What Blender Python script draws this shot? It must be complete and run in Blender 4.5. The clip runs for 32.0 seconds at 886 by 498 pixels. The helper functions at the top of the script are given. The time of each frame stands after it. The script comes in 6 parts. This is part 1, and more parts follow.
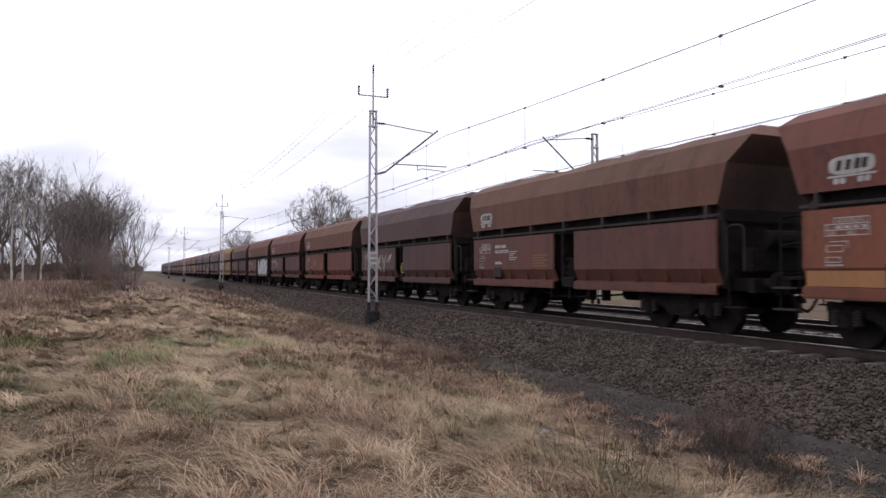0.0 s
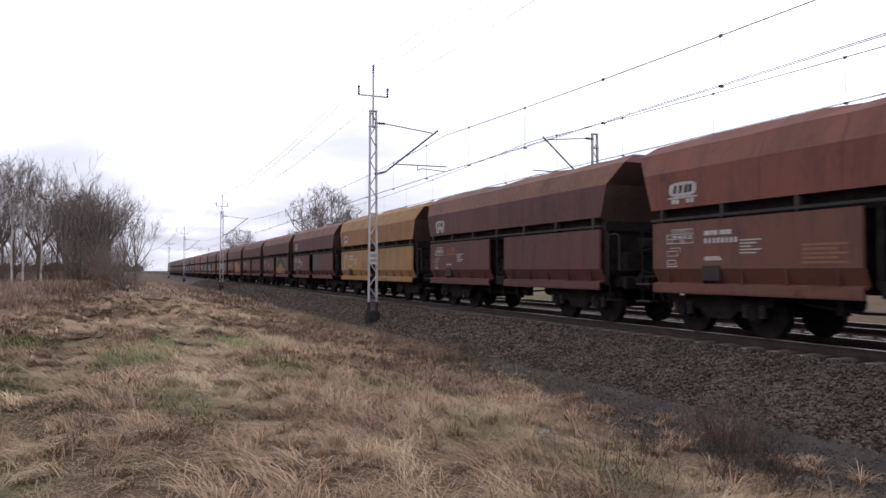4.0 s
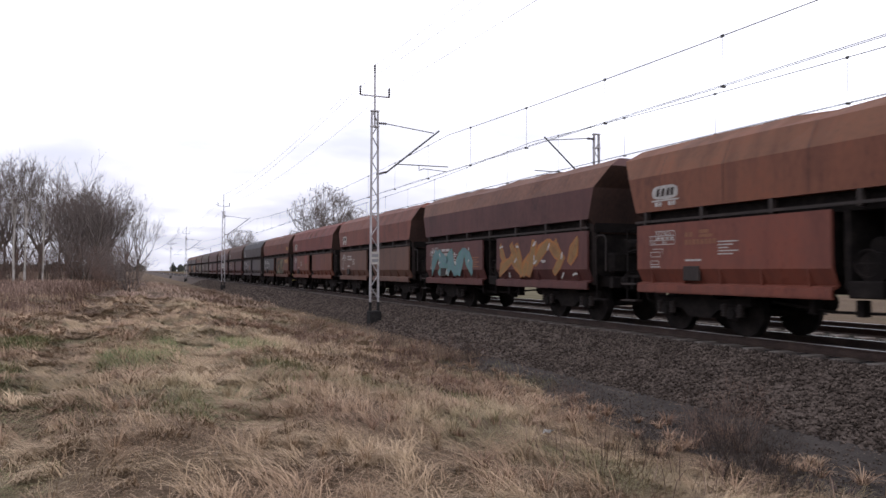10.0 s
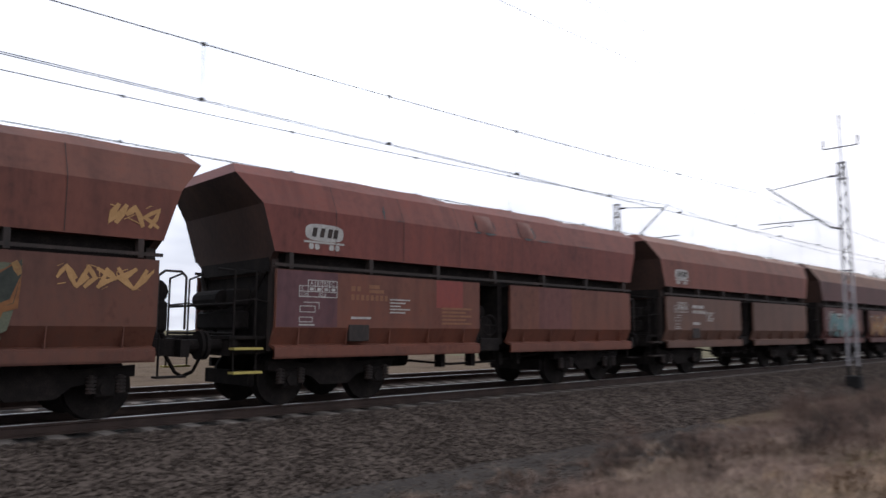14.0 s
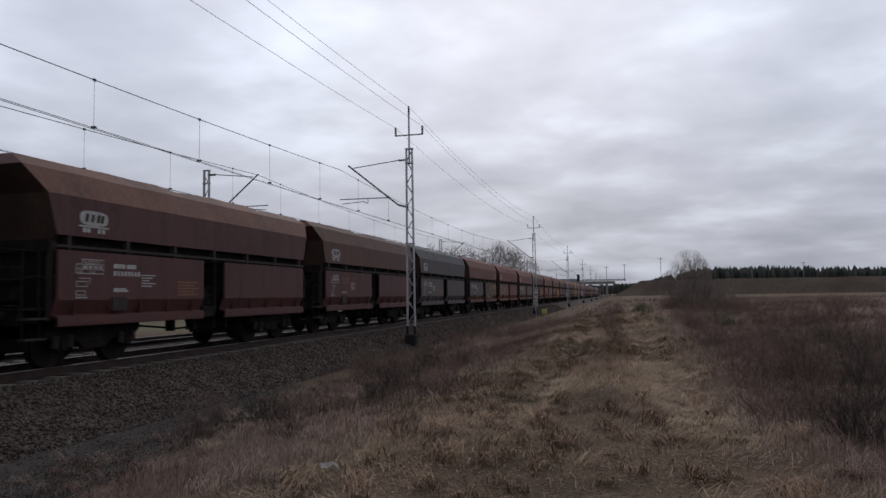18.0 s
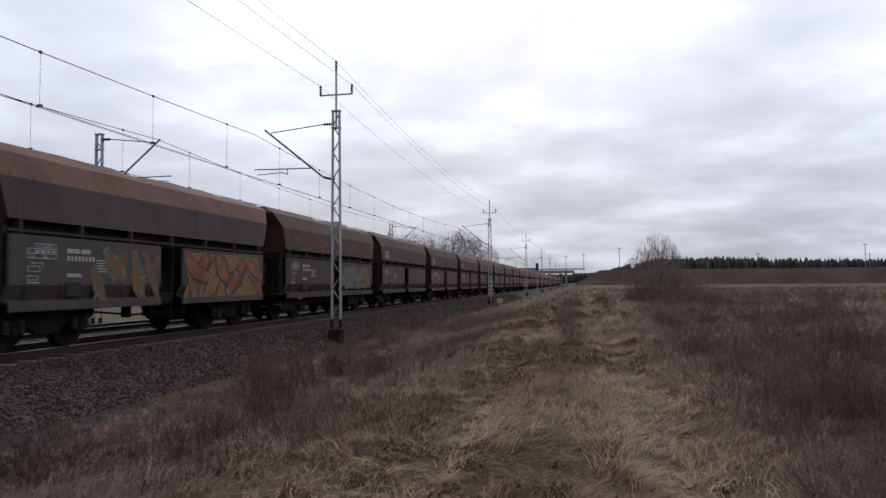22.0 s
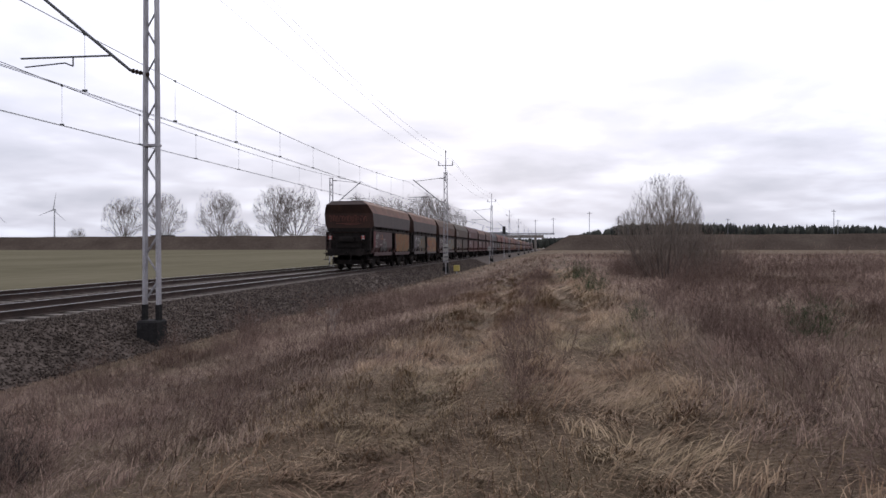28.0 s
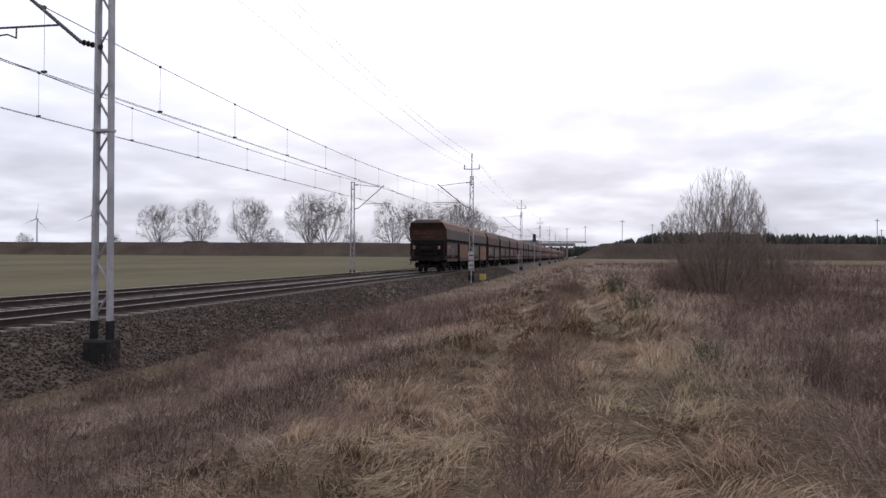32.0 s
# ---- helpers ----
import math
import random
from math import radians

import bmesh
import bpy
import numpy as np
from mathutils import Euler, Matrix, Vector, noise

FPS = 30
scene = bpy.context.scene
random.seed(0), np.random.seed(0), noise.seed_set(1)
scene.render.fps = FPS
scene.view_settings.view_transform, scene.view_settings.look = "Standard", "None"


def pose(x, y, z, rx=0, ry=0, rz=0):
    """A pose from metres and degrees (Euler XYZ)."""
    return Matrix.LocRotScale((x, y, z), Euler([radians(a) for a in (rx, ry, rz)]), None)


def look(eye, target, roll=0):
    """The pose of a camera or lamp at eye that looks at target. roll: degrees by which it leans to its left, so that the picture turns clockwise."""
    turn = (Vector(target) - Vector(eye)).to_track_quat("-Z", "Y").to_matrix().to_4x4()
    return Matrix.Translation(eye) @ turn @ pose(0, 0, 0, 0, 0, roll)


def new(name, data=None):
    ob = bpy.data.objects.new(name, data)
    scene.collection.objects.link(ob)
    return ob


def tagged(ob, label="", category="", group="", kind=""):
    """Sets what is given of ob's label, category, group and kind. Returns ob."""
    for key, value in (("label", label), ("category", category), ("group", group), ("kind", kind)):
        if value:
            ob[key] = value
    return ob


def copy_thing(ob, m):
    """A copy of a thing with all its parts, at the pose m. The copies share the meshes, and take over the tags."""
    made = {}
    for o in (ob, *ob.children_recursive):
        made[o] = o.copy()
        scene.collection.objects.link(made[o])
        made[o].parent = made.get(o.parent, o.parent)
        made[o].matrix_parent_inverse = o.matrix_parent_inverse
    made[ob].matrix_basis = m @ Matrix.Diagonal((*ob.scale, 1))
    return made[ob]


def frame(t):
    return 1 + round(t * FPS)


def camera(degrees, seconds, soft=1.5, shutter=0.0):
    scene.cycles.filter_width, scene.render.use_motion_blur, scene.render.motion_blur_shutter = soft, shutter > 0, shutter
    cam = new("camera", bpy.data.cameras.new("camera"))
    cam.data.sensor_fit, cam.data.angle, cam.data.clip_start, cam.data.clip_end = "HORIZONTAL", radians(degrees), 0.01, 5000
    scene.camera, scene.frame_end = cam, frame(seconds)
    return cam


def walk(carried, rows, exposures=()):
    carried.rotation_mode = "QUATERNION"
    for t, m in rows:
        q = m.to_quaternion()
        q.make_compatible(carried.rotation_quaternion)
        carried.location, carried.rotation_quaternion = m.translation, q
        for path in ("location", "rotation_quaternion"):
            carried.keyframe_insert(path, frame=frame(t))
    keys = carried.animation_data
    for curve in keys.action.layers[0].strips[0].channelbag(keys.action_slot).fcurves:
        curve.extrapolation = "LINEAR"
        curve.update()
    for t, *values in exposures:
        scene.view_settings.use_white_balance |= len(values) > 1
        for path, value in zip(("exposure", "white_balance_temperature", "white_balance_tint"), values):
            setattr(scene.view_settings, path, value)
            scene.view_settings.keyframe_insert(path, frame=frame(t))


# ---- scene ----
# ---- camera: stands beside the line, pans after the train, then goes forward along it ----
EYE = 1.3
cam = camera(63.84, 32.0, soft=1.5, shutter=0.15)
# seconds, yaw, pitch, roll, metres gone along the line
PATH = [
    (0, 156.50, 1.75, 0.00, 0.00),
    (6.5, 156.50, 1.74, 0.00, 0.00),
    (8, 156.48, 1.77, -0.01, 0.00),
    (8.5, 156.49, 1.77, -0.01, 0.00),
    (9, 156.49, 1.71, -0.01, 0.00),
    (9.5, 156.57, 1.72, -0.05, 0.00),
    (10, 156.62, 1.75, -0.05, 0.00),
    (10.5, 156.64, 1.76, -0.09, 0.00),
    (11, 156.63, 1.77, -0.11, 0.00),
    (11.5, 156.61, 1.78, -0.10, 0.00),
    (12, 156.15, 1.85, -0.36, 0.00),
    (12.4, 143.81, 2.02, -0.26, 0.00),
    (12.8, 121.50, 2.76, -1.12, 0.00),
    (13, 111.10, 3.18, -0.99, 0.00),
    (13.2, 100.11, 3.71, -1.23, 0.00),
    (13.3, 94.35, 3.99, -1.38, 0.00),
    (13.4, 88.14, 4.29, -1.20, 0.00),
    (13.5, 80.88, 4.65, -1.29, 0.00),
    (13.6, 74.18, 5.06, -1.16, 0.00),
    (13.8, 60.17, 5.78, -0.82, 0.00),
    (14, 46.35, 6.54, -0.22, 0.00),
    (14.4, 25.92, 7.23, 1.15, 0.00),
    (14.5, 23.87, 7.19, 1.35, 0.00),
    (15, 17.71, 5.69, 1.70, 0.00),
    (15.5, 13.94, 4.10, 1.74, 0.00),
    (17.5, 13.94, 3.81, 0.93, 0.00),
    (18, 14.07, 3.81, 0.88, 0.00),
    (18.5, 14.51, 3.79, 0.66, 0.00),
    (19, 14.98, 3.92, 0.55, 0.00),
    (19.5, 13.80, 3.58, 0.51, 0.00),
    (20, 12.34, 3.05, 0.66, 0.00),
    (20.5, 11.50, 2.38, 0.65, 0.00),
    (21, 10.63, 2.09, 0.62, 0.00),
    (21.5, 11.03, 2.42, 0.47, 2.22),
    (22, 10.93, 2.82, 0.44, 4.47),
    (22.5, 10.85, 0.88, 0.42, 5.85),
    (23, 11.03, 0.94, 0.43, 6.87),
    (23.5, 10.77, -0.59, 0.44, 7.79),
    (24, 9.88, -0.42, 0.45, 8.71),
    (24.5, 9.31, -0.56, 0.43, 9.57),
    (25, 8.69, -0.47, 0.49, 10.36),
    (25.5, 7.30, -0.54, 0.36, 11.11),
    (27.5, 7.81, 0.19, 0.13, 13.86),
    (28, 8.54, -0.08, 0.07, 14.51),
    (28.5, 9.00, -0.05, -0.04, 15.11),
    (29, 9.35, 0.24, -0.23, 15.69),
    (29.5, 9.88, 0.41, -0.28, 16.24),
    (30, 10.24, 0.50, -0.34, 16.76),
    (30.5, 10.67, 0.67, -0.37, 17.22),
    (31, 10.90, 0.54, -0.30, 17.40),
    (31.5, 11.06, 0.54, -0.27, 17.40),
    (32, 11.02, 0.53, -0.34, 17.38),
]
# seconds, place of the train's rear end along the line
TRAIN = [(0, -313.43), (3, -268.60), (6, -224.06), (9, -179.98), (12, -136.57), (13.4, -116.72), (15, -93.9), (18, -52.13), (21, -11.54), (21.5, -3.73), (22, 3.19), (22.5, 9.70), (23, 16.44), (23.5, 23.12), (24, 28.69), (25, 37.39), (26, 44.72), (27, 50.89), (28, 56.02), (29, 60.22), (30, 63.69), (31, 67.38), (32, 72.46)]

EXPOSURES = [(0, -0.33, 6500, 15), (12.2, -0.33, 6500, 15), (13.0, 0.0, 6480, 13), (13.6, 0.1, 6470, 13), (14.0, -0.4, 6400, 10), (14.4, -1.45, 6260, 10), (15.5, -1.45, 6240, 10.5), (18, -1.38, 6240, 10.5), (19.5, -1.36, 6240, 10.5), (21, -1.22, 6260, 10.5), (23, -0.86, 6330, 11), (24, -0.76, 6380, 12.5), (28, -0.66, 6430, 14), (32, -0.67, 6430, 14)]
walk(cam, [(t, pose(0, s, EYE, 90 + p, r, y)) for t, y, p, r, s in PATH], EXPOSURES)


# ---- sky and sun ----
def sky():
    w = bpy.data.worlds.new("sky")
    scene.world = w
    w.use_nodes = True
    n, l = w.node_tree.nodes, w.node_tree.links
    n.clear()
    out, bg = n.new("ShaderNodeOutputWorld"), n.new("ShaderNodeBackground")
    air = n.new("ShaderNodeTexSky")
    air.sky_type, air.sun_disc, air.sun_elevation, air.sun_rotation = "NISHITA", False, radians(28), radians(-8)
    air.air_density, air.dust_density = 1.0, 4.0
    co, sep = n.new("ShaderNodeTexCoord"), n.new("ShaderNodeSeparateXYZ")
    l.new(co.outputs["Generated"], sep.inputs[0])
    up = n.new("ShaderNodeMath"); up.operation = "ADD"; up.inputs[1].default_value = 0.16
    l.new(sep.outputs[2], up.inputs[0])
    mx = n.new("ShaderNodeMath"); mx.operation = "MAXIMUM"; mx.inputs[1].default_value = 0.05
    l.new(up.outputs[0], mx.inputs[0])
    dv = []
    for k in (0, 1):
        d = n.new("ShaderNodeMath"); d.operation = "DIVIDE"
        l.new(sep.outputs[k], d.inputs[0]); l.new(mx.outputs[0], d.inputs[1])
        dv.append(d)
    com = n.new("ShaderNodeCombineXYZ")
    l.new(dv[0].outputs[0], com.inputs[0]); l.new(dv[1].outputs[0], com.inputs[1])
    big = n.new("ShaderNodeTexNoise")
    big.inputs["Scale"].default_value, big.inputs["Detail"].default_value, big.inputs["Roughness"].default_value = 1.5, 7, 0.5
    big.inputs["Distortion"].default_value = 0.1
    l.new(com.outputs[0], big.inputs["Vector"])
    ramp = n.new("ShaderNodeValToRGB")
    e = ramp.color_ramp.elements
    e[0].position, e[0].color = 0.34, (0.5, 0.525, 0.6, 1)
    e[1].position, e[1].color = 0.66, (0.8, 0.84, 0.93, 1)
    m = e.new(0.5); m.color = (0.62, 0.64, 0.72, 1)
    l.new(big.outputs["Fac"], ramp.inputs["Fac"])
    gain = n.new("ShaderNodeMixRGB"); gain.blend_type = "MULTIPLY"; gain.inputs[0].default_value = 1
    gain.inputs[2].default_value = (27.0, 27.0, 27.0, 1)
    l.new(ramp.outputs[0], gain.inputs[1])
    # the veiled sun makes its side of the overcast brighter
    nor = n.new("ShaderNodeVectorMath"); nor.operation = "NORMALIZE"
    l.new(co.outputs["Generated"], nor.inputs[0])
    dot = n.new("ShaderNodeVectorMath"); dot.operation = "DOT_PRODUCT"
    dot.inputs[1].default_value = Vector((-0.12, 0.85, 0.45)).normalized()
    l.new(nor.outputs[0], dot.inputs[0])
    pos = n.new("ShaderNodeMath"); pos.operation = "MAXIMUM"; pos.inputs[1].default_value = 0.0
    l.new(dot.outputs["Value"], pos.inputs[0])
    sq = n.new("ShaderNodeMath"); sq.operation = "POWER"; sq.inputs[1].default_value = 3.0
    l.new(pos.outputs[0], sq.inputs[0])
    lit = n.new("ShaderNodeMath"); lit.operation = "MULTIPLY_ADD"; lit.inputs[1].default_value = 0.07; lit.inputs[2].default_value = 1.0
    l.new(sq.outputs[0], lit.inputs[0])
    ris = n.new("ShaderNodeMapRange"); ris.interpolation_type = "SMOOTHSTEP"
    for key, val in (("From Min", 0.0), ("From Max", 0.36), ("To Min", 0.66), ("To Max", 1.06)):
        ris.inputs[key].default_value = val
    l.new(sep.outputs[2], ris.inputs["Value"])
    both = n.new("ShaderNodeMath"); both.operation = "MULTIPLY"
    l.new(lit.outputs[0], both.inputs[0]); l.new(ris.outputs["Result"], both.inputs[1])
    veil = n.new("ShaderNodeMixRGB"); veil.blend_type = "MULTIPLY"; veil.inputs[0].default_value = 1
    l.new(gain.outputs[0], veil.inputs[1]); l.new(both.outputs[0], veil.inputs[2])
    mix = n.new("ShaderNodeMixRGB"); mix.inputs[0].default_value = 0.93
    l.new(air.outputs[0], mix.inputs[1]); l.new(veil.outputs[0], mix.inputs[2])
    l.new(mix.outputs[0], bg.inputs[0])
    bg.inputs[1].default_value = 0.1
    l.new(bg.outputs[0], out.inputs[0])


sky()
sun = new("sun", bpy.data.lights.new("sun", "SUN"))
sun.data.energy, sun.data.angle, sun.data.color = 0.9, radians(25), (1.0, 0.95, 0.88)
sun.matrix_world = look((0, 0, 60), (14, -105, 0))


# ---- materials ----
def material(name, colours, rough=0.8, metal=0.0, scale=3.0, fine=40.0, bump=0.3, stretch=(1, 1, 1), tint=False, island=False, spec=0.3, dist=0.02):
    """Two scales of noise through a colour ramp, with fine relief. tint: the object's own colour is the base."""
    m = bpy.data.materials.new(name)
    m.use_nodes = True
    n, l = m.node_tree.nodes, m.node_tree.links
    b = n["Principled BSDF"]
    b.inputs["Roughness"].default_value, b.inputs["Metallic"].default_value = rough, metal
    b.inputs["Specular IOR Level"].default_value = spec
    co, mp = n.new("ShaderNodeTexCoord"), n.new("ShaderNodeMapping")
    mp.inputs["Scale"].default_value = stretch
    l.new(co.outputs["Object"], mp.inputs[0])
    a, f = n.new("ShaderNodeTexNoise"), n.new("ShaderNodeTexNoise")
    a.inputs["Scale"].default_value, a.inputs["Detail"].default_value, a.inputs["Roughness"].default_value = scale, 5, 0.6
    f.inputs["Scale"].default_value, f.inputs["Detail"].default_value = fine, 4
    l.new(mp.outputs[0], a.inputs["Vector"]); l.new(mp.outputs[0], f.inputs["Vector"])
    add = n.new("ShaderNodeMath"); add.operation = "MULTIPLY_ADD"; add.inputs[1].default_value = 0.35
    l.new(f.outputs["Fac"], add.inputs[0])
    half = n.new("ShaderNodeMath"); half.operation = "MULTIPLY"; half.inputs[1].default_value = 0.65
    l.new(a.outputs["Fac"], half.inputs[0]); l.new(half.outputs[0], add.inputs[2])
    fac = add
    if island:
        g = n.new("ShaderNodeNewGeometry")
        mixf = n.new("ShaderNodeMath"); mixf.operation = "MULTIPLY_ADD"; mixf.inputs[1].default_value = 0.5
        sub = n.new("ShaderNodeMath"); sub.operation = "SUBTRACT"; sub.inputs[1].default_value = 0.5
        l.new(g.outputs["Random Per Island"], sub.inputs[0])
        l.new(sub.outputs[0], mixf.inputs[0]); l.new(add.outputs[0], mixf.inputs[2])
        fac = mixf
    ramp = n.new("ShaderNodeValToRGB")
    els = ramp.color_ramp.elements
    spots = [0.3 + 0.4 * i / (len(colours) - 1) for i in range(len(colours))]
    els[0].position, els[0].color = spots[0], (*colours[0], 1)
    els[1].position, els[1].color = spots[-1], (*colours[-1], 1)
    for p, c in list(zip(spots, colours))[1:-1]:
        els.new(p).color = (*c, 1)
    l.new(fac.outputs[0], ramp.inputs["Fac"])
    col = ramp.outputs[0]
    if tint:
        info = n.new("ShaderNodeObjectInfo")
        mul = n.new("ShaderNodeMixRGB"); mul.blend_type = "MULTIPLY"; mul.inputs[0].default_value = 1
        l.new(info.outputs["Color"], mul.inputs[1]); l.new(col, mul.inputs[2])
        col = mul.outputs[0]
    l.new(col, b.inputs["Base Color"])
    if bump:
        bp = n.new("ShaderNodeBump")
        bp.inputs["Strength"].default_value, bp.inputs["Distance"].default_value = bump, dist
        l.new(f.outputs["Fac"], bp.inputs["Height"]); l.new(bp.outputs[0], b.inputs["Normal"])
    return m


M = {}
M["paint"] = material("wagon_paint", [(0.5, 0.5, 0.52), (0.85, 0.82, 0.8), (1, 1, 1), (1.12, 1.02, 0.95), (0.72, 0.6, 0.52)], 0.62, scale=0.9, fine=14, bump=0.12, stretch=(1, 0.7, 0.45), tint=True)
def streaks(m):
    """Rust and soot run down the plates in narrow streaks."""
    n, l = m.node_tree.nodes, m.node_tree.links
    b = n["Principled BSDF"]
    src = b.inputs["Base Color"].links[0].from_socket
    co, mp, t = n.new("ShaderNodeTexCoord"), n.new("ShaderNodeMapping"), n.new("ShaderNodeTexNoise")
    mp.inputs["Scale"].default_value = (0.5, 1.7, 0.3)
    info = n.new("ShaderNodeObjectInfo")
    far = n.new("ShaderNodeMath"); far.operation = "MULTIPLY"; far.inputs[1].default_value = 90.0
    l.new(info.outputs["Random"], far.inputs[0])
    sh = n.new("ShaderNodeCombineXYZ")
    l.new(far.outputs[0], sh.inputs[1]); l.new(sh.outputs[0], mp.inputs["Location"])
    t.inputs["Scale"].default_value, t.inputs["Detail"].default_value, t.inputs["Roughness"].default_value = 1.3, 6, 0.6
    l.new(co.outputs["Object"], mp.inputs[0]); l.new(mp.outputs[0], t.inputs["Vector"])
    r = n.new("ShaderNodeValToRGB")
    e = r.color_ramp.elements
    e[0].position, e[0].color = 0.36, (0.62, 0.6, 0.62, 1)
    e[1].position, e[1].color = 0.68, (1.2, 1.1, 1.0, 1)
    e.new(0.5).color = (0.98, 0.98, 0.98, 1)
    l.new(t.outputs["Fac"], r.inputs["Fac"])
    mul = n.new("ShaderNodeMixRGB"); mul.blend_type = "MULTIPLY"; mul.inputs[0].default_value = 0.55
    l.new(src, mul.inputs[1]); l.new(r.outputs[0], mul.inputs[2]); l.new(mul.outputs[0], b.inputs["Base Color"])


streaks(M["paint"])
M["dusty"] = material("dusty_wagon_paint", [(0.5, 0.62, 0.66), (0.82, 1.0, 1.05), (0.98, 1.2, 1.25), (1.05, 1.15, 1.12), (0.75, 0.8, 0.78)], 0.75, scale=0.8, fine=12, bump=0.12, stretch=(1, 0.6, 0.7), tint=True)
streaks(M["dusty"])
# Sooty running gear; on the belt the same tone stands for shade.
M["dark_steel"] = material("sooty_shaded_steel", [(0.0055, 0.0046, 0.0043), (0.012, 0.0098, 0.009), (0.025, 0.0195, 0.017)], 0.85, 0.0, scale=4, fine=50, spec=0.1)
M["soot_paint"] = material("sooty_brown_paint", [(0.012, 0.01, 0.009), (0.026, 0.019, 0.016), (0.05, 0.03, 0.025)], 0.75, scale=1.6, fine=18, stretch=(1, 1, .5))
# Rusty brown of the end plates, darkened with the shade under their overhang.
M["shaded_end_rust"] = material("shaded_rusty_brown_end_plate", [(0.02, 0.012, 0.0105), (0.04, 0.021, 0.016), (0.064, 0.031, 0.022)], 0.8, scale=1.4, fine=16, stretch=(1, 1, .5))
M["yellow"] = material("yellow_paint", [(0.3, 0.24, 0.06), (0.42, 0.34, 0.1)], 0.6, scale=6)
M["white"] = material("chalky_white_paint", [(0.2, 0.19, 0.175), (0.42, 0.4, 0.37)], 0.7, scale=5)
M["grey_paint"] = material("grey_paint", [(0.12, 0.12, 0.13), (0.2, 0.2, 0.21)], 0.7, scale=4)
M["orange"] = material("orange_paint", [(0.2, 0.07, 0.02), (0.32, 0.13, 0.035)], 0.65, scale=3)
M["teal"] = material("teal_paint", [(0.04, 0.13, 0.11), (0.08, 0.2, 0.17)], 0.65, scale=3)
M["blue"] = material("pale_blue_paint", [(0.06, 0.115, 0.125), (0.11, 0.18, 0.185)], 0.65, scale=3)
M["silver"] = material("silver_paint", [(0.3, 0.3, 0.31), (0.48, 0.48, 0.5)], 0.5, 0.1, scale=3)
M["black"] = material("black_paint", [(0.012, 0.012, 0.013), (0.03, 0.03, 0.032)], 0.6, scale=3)
M["olive"] = material("olive_paint", [(0.05, 0.06, 0.04), (0.11, 0.11, 0.07)], 0.65, scale=3)
M["stencil"] = material("faded_orange_stencil", [(0.13, 0.055, 0.03), (0.2, 0.095, 0.05)], 0.7, scale=6)
M["red"] = material("red_paint", [(0.22, 0.022, 0.02), (0.32, 0.04, 0.03)], 0.6, scale=3)
M["rail"] = material("rusty_rail", [(0.018, 0.012, 0.01), (0.038, 0.024, 0.019), (0.065, 0.042, 0.033)], 0.75, 0.2, scale=3, fine=60)
M["rail_head"] = material("polished_rail_head", [(0.4, 0.39, 0.385), (0.55, 0.54, 0.53)], 0.3, 1.0, scale=3, fine=60, bump=0.05)
M["sleeper"] = material("weathered_concrete", [(0.09, 0.075, 0.065), (0.16, 0.138, 0.12), (0.24, 0.21, 0.185)], 0.9, scale=4, fine=45)
M["ballast"] = material("ballast_stone", [(0.032, 0.0245, 0.02), (0.053, 0.041, 0.034), (0.078, 0.061, 0.051), (0.118, 0.094, 0.079)], 0.9, scale=2.2, fine=22, bump=0.5, island=True, dist=0.04, spec=0.08)
# Oil and soot between the rails, darkened further for the train's shadow.
M["sooty_shaded_ballast"] = material("oily_shaded_ballast", [(0.008, 0.007, 0.006), (0.018, 0.015, 0.013), (0.035, 0.029, 0.025)], 0.95, scale=3, fine=25, bump=0.9, dist=0.05)
M["gravel"] = material("grey_cinder_path", [(0.028, 0.024, 0.0215), (0.047, 0.041, 0.037), (0.078, 0.068, 0.061)], 0.95, scale=1.2, fine=30, bump=0.9, dist=0.03, spec=0.08)
M["concrete"] = material("dark_tarred_concrete", [(0.008, 0.008, 0.008), (0.018, 0.017, 0.017), (0.032, 0.03, 0.029)], 0.9, scale=5, fine=30, spec=0.08)
M["galv"] = material("galvanised_steel", [(0.19, 0.18, 0.185), (0.3, 0.29, 0.3), (0.4, 0.39, 0.4)], 0.55, 0.35, scale=3, fine=40, bump=0.1)
M["wire"] = material("copper_wire_dull", [(0.06, 0.063, 0.063), (0.1, 0.1, 0.1)], 0.6, 0.3, scale=8, bump=0)
M["feeder"] = material("bare_aluminium_wire", [(0.28, 0.28, 0.29), (0.38, 0.38, 0.39)], 0.6, 0.4, scale=8, bump=0)
M["insulator"] = material("brown_porcelain", [(0.02, 0.012, 0.01), (0.04, 0.022, 0.018)], 0.25, scale=8, bump=0)


# ---- mesh helpers ----
def box(bm, x0, x1, y0, y1, z0, z1, bevel=0.0):
    r = bmesh.ops.create_cube(bm, size=1)["verts"]
    for v in r:
        v.co = Vector(((x0 + x1) / 2 + v.co.x * (x1 - x0), (y0 + y1) / 2 + v.co.y * (y1 - y0), (z0 + z1) / 2 + v.co.z * (z1 - z0)))
    if bevel:
        bmesh.ops.bevel(bm, geom=list({e for v in r for e in v.link_edges}), offset=bevel, segments=1, affect="EDGES")


def rod(bm, a, b, r, seg=6, r2=None):
    a, b = Vector(a), Vector(b)
    d = b - a
    m = Matrix.Translation((a + b) / 2) @ d.to_track_quat("Z", "Y").to_matrix().to_4x4()
    bmesh.ops.create_cone(bm, cap_ends=True, segments=seg, radius1=r, radius2=r if r2 is None else r2, depth=d.length, matrix=m)


def pipe(bm, pts, r, seg=6):
    for a, b in zip(pts, pts[1:]):
        rod(bm, a, b, r, seg)


